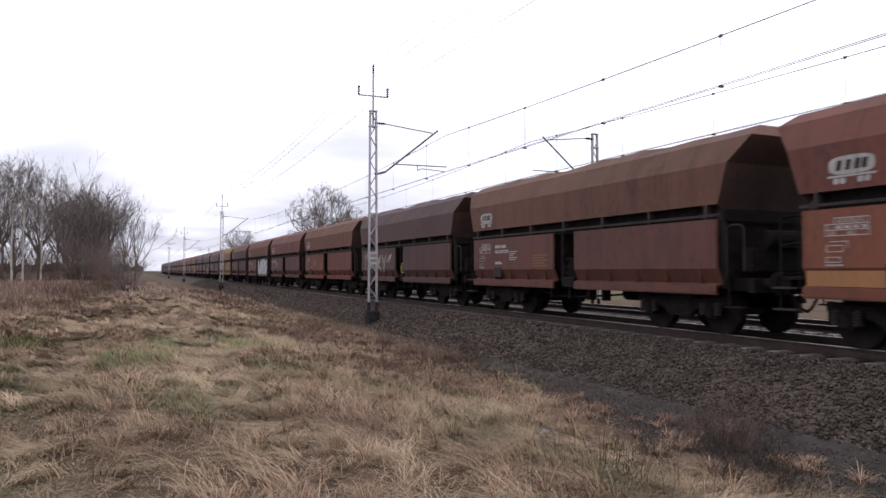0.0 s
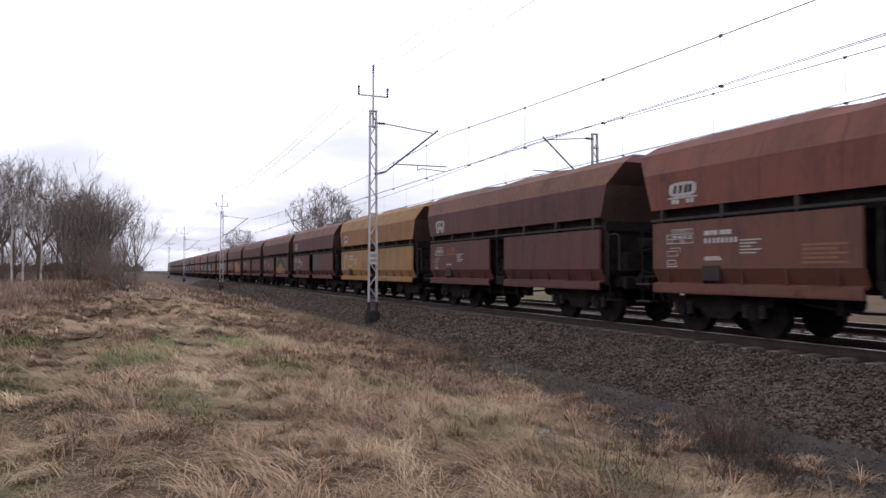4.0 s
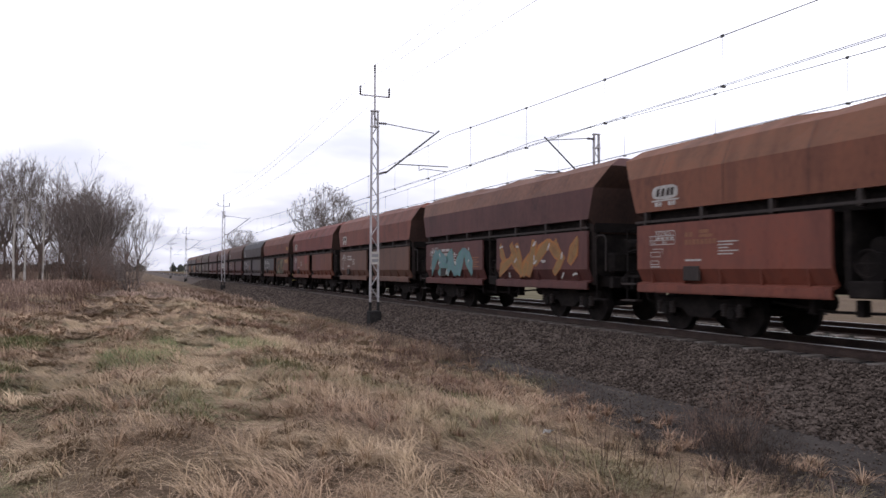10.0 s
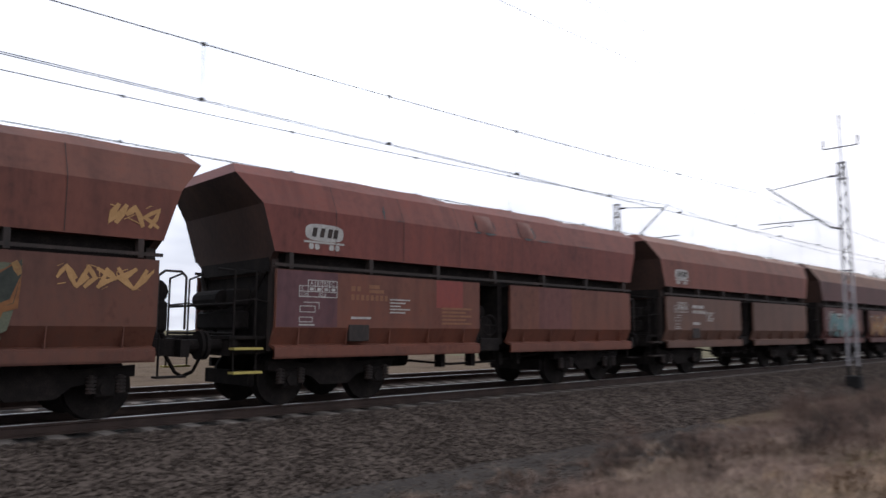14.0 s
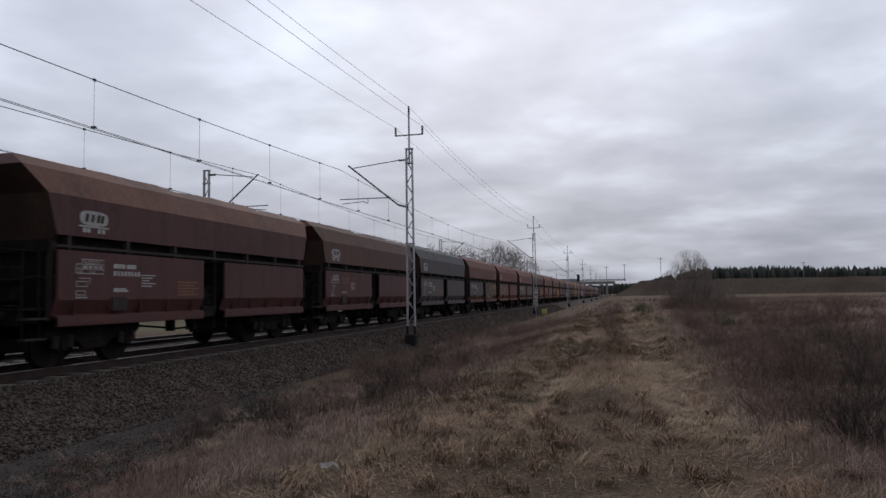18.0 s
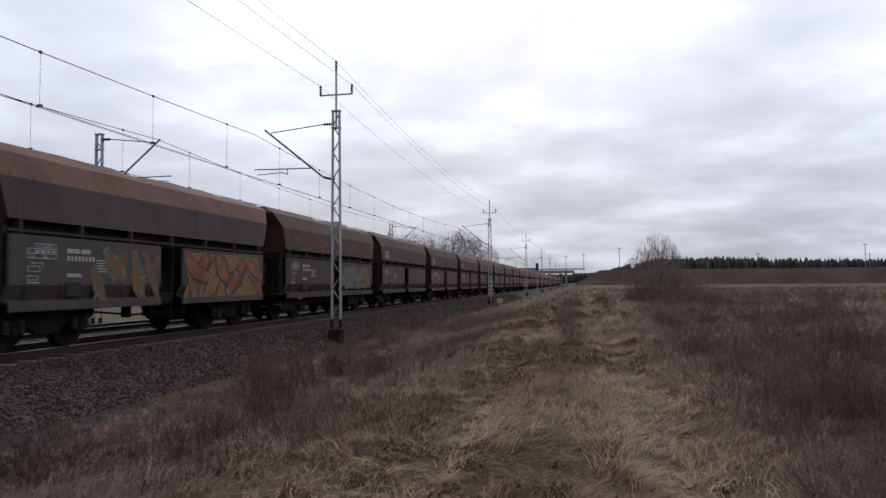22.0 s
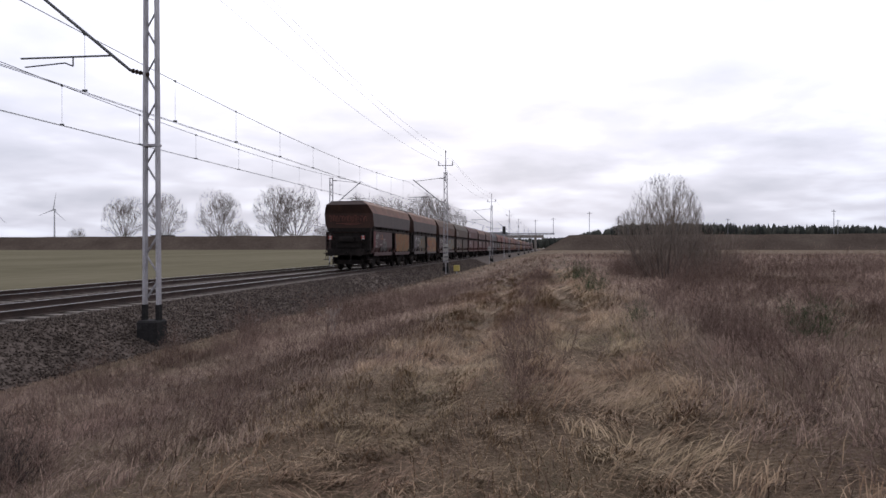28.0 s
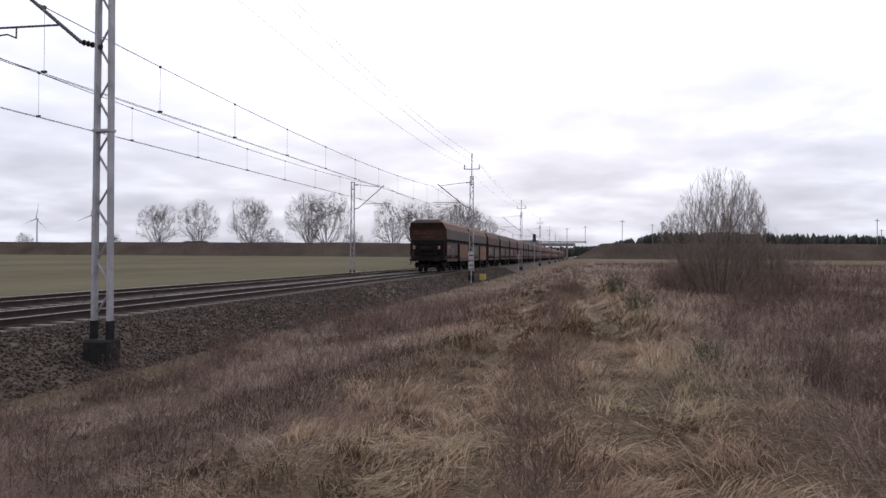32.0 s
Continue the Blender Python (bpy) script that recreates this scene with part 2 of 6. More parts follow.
def prism(bm, profile, y0, y1):
    """A closed profile of (x, z) drawn out along y."""
    a = [bm.verts.new((x, y0, z)) for x, z in profile]
    b = [bm.verts.new((x, y1, z)) for x, z in profile]
    k = len(profile)
    for i in range(k):
        bm.faces.new((a[i], a[(i + 1) % k], b[(i + 1) % k], b[i]))
    bm.faces.new(a[::-1]); bm.faces.new(b)


def mesh_of(bm, name, mats, smooth=False):
    bmesh.ops.recalc_face_normals(bm, faces=bm.faces)
    me = bpy.data.meshes.new(name)
    bm.to_mesh(me)
    bm.free()
    for m in mats if isinstance(mats, (list, tuple)) else [mats]:
        me.materials.append(m)
    if smooth:
        me.polygons.foreach_set("use_smooth", [True] * len(me.polygons))
    return me


def part(name, bm, mat, parent, label="", smooth=False, at=None):
    me = bm if isinstance(bm, bpy.types.Mesh) else mesh_of(bm, name, mat, smooth)
    ob = new(name, me)
    ob.parent = parent
    if at is not None:
        ob.matrix_basis = at
    if label:
        ob["label"] = label
    return ob


def thing(name, at, label, category, group="", kind=""):
    ob = new(name)
    ob.empty_display_size = 0.3
    ob.matrix_basis = at
    return tagged(ob, label, category, group, kind)


def raw_mesh(name, verts, faces, mat, smooth=False):
    """A big mesh from arrays: verts (n, 3), faces (m, 3) or (m, 4)."""
    me = bpy.data.meshes.new(name)
    verts, faces = np.asarray(verts, np.float32), np.asarray(faces, np.int32)
    k = faces.shape[1]
    me.vertices.add(len(verts)); me.vertices.foreach_set("co", verts.ravel())
    me.loops.add(faces.size); me.loops.foreach_set("vertex_index", faces.ravel())
    me.polygons.add(len(faces)); me.polygons.foreach_set("loop_start", np.arange(len(faces), dtype=np.int32) * k)
    me.update(calc_edges=True)
    me.validate()
    me.materials.append(mat)
    if smooth:
        me.polygons.foreach_set("use_smooth", [True] * len(me.polygons))
    return me


# ---- the ground ----
TRACK, TRACK2 = -11.9, -15.9          # centre lines; rail heads at z = 0
MAST_X, MAST_X2 = -8.7, -18.9


def step(a, b, v):
    u = np.clip((v - a) / (b - a), 0, 1)
    return u * u * (3 - 2 * u)


def lumps(x, y):
    return (np.sin(x * 1.7 + 1.3 * np.sin(y * 0.9)) * np.cos(y * 1.3 + 0.7 * np.sin(x * 1.1)) * 0.5 + np.sin(x * 0.43 + y * 0.31) * 0.5)


def rut(x, y):
    """1 in the two wheel ruts of the path that runs along the line."""
    bend = 0.18 * np.sin(y * 0.13)
    far = step(14, 27, y)
    back = 1 - step(-6, 6, y)
    p = -1.65 + 0.6 * far + 0.5 * back + bend
    q = 0.62 - 0.22 * far + 0.7 * back + bend
    wide = 0.42 - 0.14 * far + 0.1 * back
    a = np.exp(-((x - p) / wide) ** 2) + np.exp(-((x - q) / wide) ** 2)
    return a * np.maximum(step(7, 11, y) * (1 - step(60, 90, y)), (1 - step(-7, -4.5, y)) * step(-60, -42, y))


def height(x, y):
    x, y = np.asarray(x, float), np.asarray(y, float)
    z = -0.93 + 0.63 * step(-6.9, -1.5, x)                       # cess, then the verge
    z = z + 0.74 * step(8, 34, y) * step(-5, 2, x) * (1 - step(70, 140, y) * 0.6)
    z = z + 0.5 * step(-15, -60, y) * step(-7, 6, x)
    z = z - 0.13 * rut(x, y)
    z = z + 0.07 * lumps(x, y) * step(-7.5, -5, x)
    # far side of the line
    z = np.where(x < -20, -0.6 + 1.0 * step(60, 330, np.abs(y)) + 0.05 * lumps(x * .3, y * .3), z)
    # formation under the two tracks
    bed = np.minimum(-0.34, np.minimum(-0.34 - 0.36 * (x + 9.9), -0.34 + 0.2 * (x + 17.9)))
    z = np.where((x < -8.3) & (x > -20), np.maximum(bed, -0.97), z)
    return z


M["soil"] = material("dry_grass_ground", [(0.05, 0.033, 0.023), (0.09, 0.062, 0.042), (0.14, 0.1, 0.067), (0.115, 0.085, 0.054), (0.085, 0.075, 0.042)], 0.95, scale=0.5, fine=22, bump=1.0, dist=0.12, spec=0.08)
M["field"] = material("winter_crop_field", [(0.085, 0.076, 0.05), (0.12, 0.107, 0.072), (0.15, 0.132, 0.092)], 0.95, scale=0.05, fine=1.2, bump=0.3, stretch=(1, 0.25, 1), spec=0.0)


def ground():
    xs = np.concatenate([[-900, -500, -300, -200, -140, -100, -70, -50, -38, -30, -25, -22, -20.2], np.arange(-20, -8, 0.4), np.arange(-8, 14, 0.45), [15, 17, 20, 24, 29, 35, 45, 60, 80, 110, 150, 220, 350, 600, 900]])
    ys = np.concatenate([[-2500, -1500, -900, -600, -400, -300, -220, -170, -130, -105, -90, -78, -68, -60, -54, -49], np.arange(-45, 50, 0.5), [52, 56, 60, 66, 74, 84, 96, 110, 130, 160, 200, 260, 330, 400, 500, 700, 1000, 1600, 2500]])
    X, Y = np.meshgrid(xs, ys)
    Z = height(X, Y)
    n, k = X.shape
    i = np.arange(n * k).reshape(n, k)
    f = np.stack([i[:-1, :-1], i[:-1, 1:], i[1:, 1:], i[1:, :-1]], -1).reshape(-1, 4)
    me = raw_mesh("ground", np.stack([X, Y, Z], -1).reshape(-1, 3), f, M["soil"], True)
    me.materials.append(M["field"])
    cx = X[:-1, :-1].ravel() + 1e-3
    me.materials.append(M["gravel"])
    me.polygons.foreach_set("material_index", np.where((cx < -22.1) & (np.abs(Y[:-1, :-1].ravel()) > 38), 1, np.where((cx > -8.6) & (cx < -6.3) & (np.abs(Y[:-1, :-1].ravel()) < 17), 2, 0)).astype(np.int32))
    tagged(new("ground", me), "uneven verge of dry brown grass and bare soil beside the railway", "ground", kind="structure")


ground()


# ---- the two tracks ----
def rails():
    prof = [(-0.07, -0.17), (0.07, -0.17), (0.07, -0.155), (0.012, -0.13), (0.012, -0.045), (0.036, -0.035), (0.036, -0.006), (-0.036, -0.006), (-0.036, -0.035), (-0.012, -0.045), (-0.012, -0.13), (-0.07, -0.155)]
    for c, nm in ((TRACK, "near"), (TRACK2, "far")):
        for s in (-1, 1):
            x = c + s * 0.7535
            bm = bmesh.new()
            prism(bm, [(x + a, b) for a, b in prof], -900, 900)
            r = tagged(new("rail", mesh_of(bm, "rail", M["rail"])), "rusty brown steel rail with a polished running surface", "rail", "rails of the two tracks", "structure")
            bm = bmesh.new()
            box(bm, x - 0.022, x + 0.022, -900, 900, -0.0055, 0.0)
            part("running_surface", bm, M["rail_head"], r, "shiny worn steel running surface")


rails()


def ballast_bed():
    y = np.concatenate([[-900, -300, -150, -80], np.arange(-60, 61, 2.0), [80, 150, 300, 900]])
    prof = np.array([(-19.7, -0.66), (-18.0, -0.3), (-17.6, -0.2), (-17.2, -0.2), (-14.5, -0.21), (-13.25, -0.21), (-10.75, -0.21), (-10.2, -0.2), (-9.8, -0.28), (-8.2, -0.95)])
    X = np.repeat(prof[None, :, 0], len(y), 0); Z = np.repeat(prof[None, :, 1], len(y), 0); Y = np.repeat(y[:, None], len(prof), 1)
    n, k = X.shape
    i = np.arange(n * k).reshape(n, k)
    f = np.stack([i[:-1, :-1], i[:-1, 1:], i[1:, 1:], i[1:, :-1]], -1).reshape(-1, 4)
    me = raw_mesh("ballast_bed", np.stack([X, Y, Z], -1).reshape(-1, 3), f, M["ballast"])
    me.materials.append(M["sooty_shaded_ballast"])
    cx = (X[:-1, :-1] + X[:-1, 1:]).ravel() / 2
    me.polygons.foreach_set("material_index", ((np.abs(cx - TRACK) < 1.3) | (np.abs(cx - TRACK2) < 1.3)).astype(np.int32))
    tagged(new("ballast_bed", me), "bed of grey-brown crushed stone under the tracks", "ballast", kind="structure")


ballast_bed()

# ---- overhead line ----
MASTS = [-205, -142, -80, -27, 29.1, 74, 122, 170, 216, 262, 310, 360]
CONTACT, MESS_LOW, MESS_HIGH = 5.38, 6.4, 6.95


def sleeve(bm, a, b, r, n):
    """A string of porcelain sheds."""
    a, b = Vector(a), Vector(b)
    for i in range(n):
        p, q = a.lerp(b, i / n), a.lerp(b, (i + 0.62) / n)
        rod(bm, p, q, r, 8, r * 0.6)
    rod(bm, a, b, r * 0.35, 6)


def mast(y, x, side, tall):
    """A lattice mast of two channels with its cantilever over one track. side: the way to its track."""
    g = float(height(x, y))
    foot = -0.73
    m = thing("catenary_mast", pose(x, y, 0), "galvanised lattice mast with a pole and cross-arm on top" if tall else "galvanised lattice mast on a dark concrete footing", "catenary mast", "masts along the near track" if tall else "masts along the far track")
    top = 7.7 if tall else 7.45
    bm = bmesh.new()
    box(bm, -0.24, 0.24, -0.24, 0.24, min(g, foot) - 0.3, foot + 0.45, 0.04)
    part("footing", bm, M["concrete"], m, "dark tarred concrete block")
    base = foot + 0.43
    wid = lambda z: 0.165 - 0.04 * (z - base) / (top - base)
    for s in (-1, 1):
        bm = bmesh.new()
        w0, w1 = wid(base), wid(top)
        v = []
        for z, w in ((base, w0), (top, w1)):
            for ax, ay in ((-0.065, -0.028), (0.065, -0.028), (0.065, 0.028), (-0.065, 0.028)):
                v.append(bm.verts.new((s * w + ay, ax, z)))
        for i in range(4):
            bm.faces.new((v[i], v[(i + 1) % 4], v[4 + (i + 1) % 4], v[4 + i]))
        bm.faces.new(v[3::-1]); bm.faces.new(v[4:])
        leg = part("leg", bm, M["galv"], m)
        bm = bmesh.new()
        box(bm, s * w0 - 0.04, s * w0 + 0.04, -0.07, 0.07, base, base + 0.36)
        part("foot_coat", bm, M["concrete"], leg, "black tar coating")
    z, sgn = base + 0.48, 1
    while z < top - 0.5:
        w, w2 = wid(z), wid(z + 0.5)
        bm = bmesh.new()
        rod(bm, (-sgn * w, 0.055, z), (sgn * w2, 0.055, z + 0.46), 0.024, 4)
        part("lacing_bar", bm, M["galv"], m)
        z += 0.5
        sgn = -sgn
    for z in (top, top - 0.62, 3.6):
        bm = bmesh.new()
        w = wid(z)
        box(bm, -w - 0.045, w + 0.045, -0.085, 0.085, z - 0.05, z)
        part("batten", bm, M["galv"], m)
    if tall:
        bm = bmesh.new()
        rod(bm, (0, 0, top - 0.7), (0, 0, 9.2), 0.04, 8)
        part("pole", bm, M["galv"], m)
        bm = bmesh.new()
        rod(bm, (-0.62, 0, 8.28), (0.62, 0, 8.28), 0.032, 6)
        part("cross_arm", bm, M["galv"], m)
        for px, pz in ((-0.6, 8.3), (0.6, 8.3), (0, 9.2)):
            bm = bmesh.new()
            sleeve(bm, (px, 0, pz), (px, 0, pz + 0.36), 0.06, 4)
            part("insulator", bm, M["insulator"], m, "dark brown porcelain insulator")
    if tall and y < 0:
        bm = bmesh.new()
        box(bm, -0.17, 0.17, 0.08, 0.1, 1.55, 2.05)
        pl = part("number_plate", bm, M["white"], m, "weathered white mast plate with dark marks")
        for k in range(2):
            bm = bmesh.new()
            box(bm, -0.13, 0.13, 0.1, 0.104, 1.64 + k * 0.2, 1.76 + k * 0.2)
            part("mark", bm, M["grey_paint"], pl)
    # cantilever
    tip = side * (2.55 if tall else 2.45)
    bm = bmesh.new()
    rod(bm, (side * 0.5, 0, 5.25), (tip + side * 0.25, 0, 7.1), 0.035, 8)
    part("cantilever", bm, M["wire"], m, "dark grey steel tube")
    bm = bmesh.new()
    rod(bm, (side * 0.5, 0, 7.2), (tip, 0, 6.98), 0.02, 6)
    part("tie", bm, M["wire"], m)
    for z in (5.14, 7.2):
        bm = bmesh.new()
        sleeve(bm, (side * 0.08, 0, z), (side * 0.52, 0, z + (0.12 if z < 6 else 0)), 0.06, 5)
        part("insulator", bm, M["insulator"], m, "dark brown porcelain insulator")
    bm = bmesh.new()
    rod(bm, (side * 0.95, 0, 5.6), (side * 3.2, 0, 5.62), 0.022, 6)
    part("registration_tube", bm, M["wire"], m)
    bm = bmesh.new()
    pipe(bm, [(side * 1.9, 0.0, 5.6), (side * 1.9, 0, 5.4), (side * 2.1, 0, 5.48), (side * 3.1, 0, 5.42)], 0.016)
    part("steady_arm", bm, M["wire"], m)


for y in MASTS:
    mast(y, MAST_X, -1, True)
    mast(y + 0.6, MAST_X2, 1, False)


def wires():
    def tube(name, pts, r, label, group):
        cu = bpy.data.curves.new(name, "CURVE")
        cu.dimensions, cu.bevel_depth, cu.bevel_resolution = "3D", r, 0
        sp = cu.splines.new("POLY")
        sp.points.add(len(pts) - 1)
        for q, p in zip(sp.points, pts):
            q.co = (*p, 1)
        cu.materials.append(M["feeder"] if name == "feeder_wire" else M["wire"])
        return tagged(new(name, cu), label, "overhead wire", group)
    spots = [-270] + MASTS + [420]
    for c in (TRACK, TRACK2):
        pts = []
        for a, b in zip(spots, spots[1:]):
            for i in range(16):
                u = i / 16
                pts.append((c, a + (b - a) * u, MESS_HIGH - 4 * (MESS_HIGH - MESS_LOW) * u * (1 - u)))
        w = tube("messenger_wire", pts, 0.012, "dark stranded messenger wire sagging between masts", "wires over the tracks")
        for s in (-0.045, 0.045):
            tube("contact_wire", [(c + s + 0.15 * (-1) ** k, y, CONTACT) for k, y in enumerate(spots)], 0.008, "taut dark contact wire held level over the track", "wires over the tracks")
        for a, b in zip(spots, spots[1:]):
            if a < -90 or b > 180:
                continue
            n = int((b - a) / 4.13)
            for i in range(n):
                u = (i + 0.5) / n
                z = MESS_HIGH - 4 * (MESS_HIGH - MESS_LOW) * u * (1 - u)
                bm = bmesh.new()
                y = a + (b - a) * u
                rod(bm, (c, y, CONTACT), (c, y, z), 0.0055, 4)
                box(bm, c - 0.06, c + 0.06, y - 0.03, y + 0.03, CONTACT - 0.02, CONTACT + 0.03)
                box(bm, c - 0.02, c + 0.02, y - 0.04, y + 0.04, z - 0.03, z + 0.03)
                part("dropper", bm, M["wire"], w)
    for px, pz in ((-0.6, 8.62), (0.6, 8.62), (0, 9.52)):
        pts = []
        for a, b in zip(spots, spots[1:]):
            for i in range(12):
                u = i / 12
                pts.append((MAST_X + px, a + (b - a) * u, pz - 2.6 * u * (1 - u)))
        tube("feeder_wire", pts, 0.008, "thin grey feeder wire between the mast tops", "feeder wires")


wires()


# ---- the coal train ----
def hopper_mesh():
    """The upper bin: sides that fold inward, ends that lean out, an open top with a worn rim."""
    prof = [(1.5, 2.6), (1.5, 3.38), (1.27, 3.88), (0.9, 4.12)]
    ends = {2.6: 5.42, 3.38: 5.66, 3.88: 6.06, 4.12: 5.92}
    bm = bmesh.new()
    n = 14
    rnd = random.Random(5)
    dent = [rnd.uniform(-0.035, 0.012) for _ in range(n + 1)]
    rings = []
    for x, z in prof:
        row = []
        for s in (1, -1):
            e = ends[z]
            ys = [-e + 2 * e * i / n for i in range(n + 1)]
            row.append([bm.verts.new((s * x + s * (dent[i] if z > 3.5 else 0), y, z + (dent[i] * 1.4 if z > 4 else dent[(i + 3) % n] * 0.35 if z > 3.5 else 0))) for i, y in enumerate(ys)])
        rings.append(row)
    inner = [[bm.verts.new((s * 0.84, -5.85 + 11.7 * i / n, 4.08 + dent[i])) for i in range(n + 1)] for s in (1, -1)]
    low = [[bm.verts.new((s * 1.2, -5.5 + 11.0 * i / n, 2.9)) for i in range(n + 1)] for s in (1, -1)]
    chain = rings + [inner, low]
    for a, b in zip(chain, chain[1:]):
        for k in (0, 1):
            for i in range(n):
                f = bm.faces.new((a[k][i], a[k][i + 1], b[k][i + 1], b[k][i]))
                f.material_index = 2 if a in rings[1:] else 0
        # End faces below the rim get the brown that includes the overhang's shade.
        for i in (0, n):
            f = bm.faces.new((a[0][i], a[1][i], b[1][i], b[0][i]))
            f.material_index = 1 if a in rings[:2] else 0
    for r in (rings[0], low):
        for i in range(n):
            bm.faces.new((r[0][i], r[0][i + 1], r[1][i + 1], r[1][i]))
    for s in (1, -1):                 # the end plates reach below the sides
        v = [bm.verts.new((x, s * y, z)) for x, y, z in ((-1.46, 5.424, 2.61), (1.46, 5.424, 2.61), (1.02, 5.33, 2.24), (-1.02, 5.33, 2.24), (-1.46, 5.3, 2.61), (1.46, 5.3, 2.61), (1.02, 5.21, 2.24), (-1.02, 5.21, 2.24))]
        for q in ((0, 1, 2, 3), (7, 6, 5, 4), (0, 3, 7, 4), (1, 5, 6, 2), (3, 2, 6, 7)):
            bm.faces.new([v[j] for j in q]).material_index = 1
    return mesh_of(bm, "hopper", [M["paint"], M["shaded_end_rust"], M["dusty"]])


def wagon():
    """One bogie hopper wagon, 12.7 m over its buffers; y is its way, x = +1.5 its side panels."""
    w = thing("hopper_wagon", pose(0, 0, 0), "brown bogie coal hopper wagon", "freight wagon", "wagons of the coal train")
    part("hopper", hopper_mesh(), None, w, "folded steel bin with rust and faded paint")
    flap = [(1.5, 2.31), (1.5, 1.34), (1.36, 1.06), (1.5, 1.03), (1.5, 0.83), (1.44, 0.83), (1.44, 0.98), (1.3, 1.05), (1.44, 1.36), (1.44, 2.31)]
    for s in (1, -1):
        for y0, y1 in ((-5.375, -0.5), (0.5, 5.375)):
            bm = bmesh.new()
            prism(bm, [(s * x, z) for x, z in flap], y0, y1)
            f = part("side_flap", bm, M["paint"], w)
            bm = bmesh.new()
            box(bm, s * 1.44 if s > 0 else s * 1.515, s * 1.515 if s > 0 else s * 1.44, y0, y1, 0.855, 0.995)
            part("lip", bm, M["paint"], f)
            for i in range(5):
                y = y0 + 0.45 + i * 0.99
                bm = bmesh.new()
                v = [bm.verts.new(c) for c in ((s * 1.36, y, 1.05), (s * 1.47, y, 1.03), (s * 1.5, y, 1.34), (s * 1.36, y + 0.02, 1.05), (s * 1.47, y + 0.02, 1.03), (s * 1.5, y + 0.02, 1.34))]
                bm.faces.new(v[:3]); bm.faces.new(v[5:2:-1])
                for a, b in ((0, 1), (1, 2), (2, 0)):
                    bm.faces.new((v[a], v[b], v[3 + b], v[3 + a]))
                part("gusset", bm, M["paint"], f)
        bm = bmesh.new()
        box(bm, min(s * 1.46, s * 1.51), max(s * 1.46, s * 1.51), -5.42, 5.42, 2.36, 2.41)
        part("belt_rail", bm, M["soot_paint"], w)
        for i in range(7):
            bm = bmesh.new()
            y = -5.1 + i * 1.7
            box(bm, min(s * 1.36, s * 1.505), max(s * 1.36, s * 1.505), y - 0.045, y + 0.045, 2.32, 2.6, 0.01)
            part("bracket", bm, M["soot_paint"], w)
        # end posts of the bin
        for e in (-1, 1):
            bm = bmesh.new()
            box(bm, min(s * 1.2, s * 1.32), max(s * 1.2, s * 1.32), e * 5.3 - 0.06, e * 5.3 + 0.06, 0.95, 2.5)
            part("end_post", bm, M["soot_paint"], w)
    # The belt's near-black colour holds the shade under the bin's lower edge.
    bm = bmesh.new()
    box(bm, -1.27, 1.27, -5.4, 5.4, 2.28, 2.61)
    part("belt", bm, M["dark_steel"], w, "recessed steel belt with the bin's shade in its dark colour")
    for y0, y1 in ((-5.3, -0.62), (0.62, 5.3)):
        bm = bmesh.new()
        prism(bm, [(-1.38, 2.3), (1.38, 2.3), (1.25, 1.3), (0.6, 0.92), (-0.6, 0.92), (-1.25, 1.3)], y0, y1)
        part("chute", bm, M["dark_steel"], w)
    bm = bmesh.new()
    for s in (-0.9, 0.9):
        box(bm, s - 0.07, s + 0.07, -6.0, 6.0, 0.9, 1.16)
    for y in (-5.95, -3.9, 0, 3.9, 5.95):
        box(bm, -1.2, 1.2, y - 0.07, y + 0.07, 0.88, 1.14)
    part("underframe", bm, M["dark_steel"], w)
    # discharge gear in the gap between the flaps
    bm = bmesh.new()
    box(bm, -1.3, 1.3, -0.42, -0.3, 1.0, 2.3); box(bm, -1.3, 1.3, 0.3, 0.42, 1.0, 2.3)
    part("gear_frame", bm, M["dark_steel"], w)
    bm = bmesh.new()
    box(bm, 0.4, 1.36, -0.32, 0.28, 0.86, 1.14, 0.02)
    rod(bm, (0.9, 0, 1.35), (1.2, 0, 1.35), 0.26, 14)
    rod(bm, (0.8, 0, 1.7), (1.05, 0, 1.7), 0.15, 12)
    part("air_cylinder", bm, M["dark_steel"], w)
    bm = bmesh.new()
    c = [(1.32, 0.22 * math.cos(a), 1.42 + 0.22 * math.sin(a)) for a in np.linspace(0, 2 * math.pi, 17)]
    pipe(bm, c, 0.016)
    rod(bm, (1.32, -0.22, 1.42), (1.32, 0.22, 1.42), 0.012); rod(bm, (1.32, 0, 1.2), (1.32, 0, 1.64), 0.012)
    part("hand_wheel", bm, M["dark_steel"], w)
    for y in (-1.9, 1.4):
        bm = bmesh.new()
        rod(bm, (0.2, y - 0.4, 0.72), (0.2, y + 0.4, 0.72), 0.17, 12)
        part("air_tank", bm, M["dark_steel"], w)
    bm = bmesh.new()
    pipe(bm, [(0.9, -2.2, 0.72), (1.0, -0.9, 0.6), (1.0, 0.3, 0.62), (0.9, 2.2, 0.75)], 0.025)
    for y in (-1.2, -0.3, 0.6, 1.2):
        box(bm, 0.92, 1.12, y - 0.06, y + 0.06, 0.55, 0.82)
    part("brake_rigging", bm, M["dark_steel"], w)
    # bogies
    for e in (-1, 1):
        b = part("bogie", frame_mesh(), None, w, "sooty cast bogie", at=pose(0, e * 3.9, 0))
        for y in (-0.94, 0.94):
            part("wheelset", WHEELS, None, b, at=pose(0, y, 0.46))
            for s in (-1, 1):
                for k in (-0.2, 0.2):
                    part("spring", SPRING, None, b, at=pose(s * 1.14, y + k, 0.4))
                part("axle_box", AXLEBOX, None, b, at=pose(s * 1.06, y, 0.46))
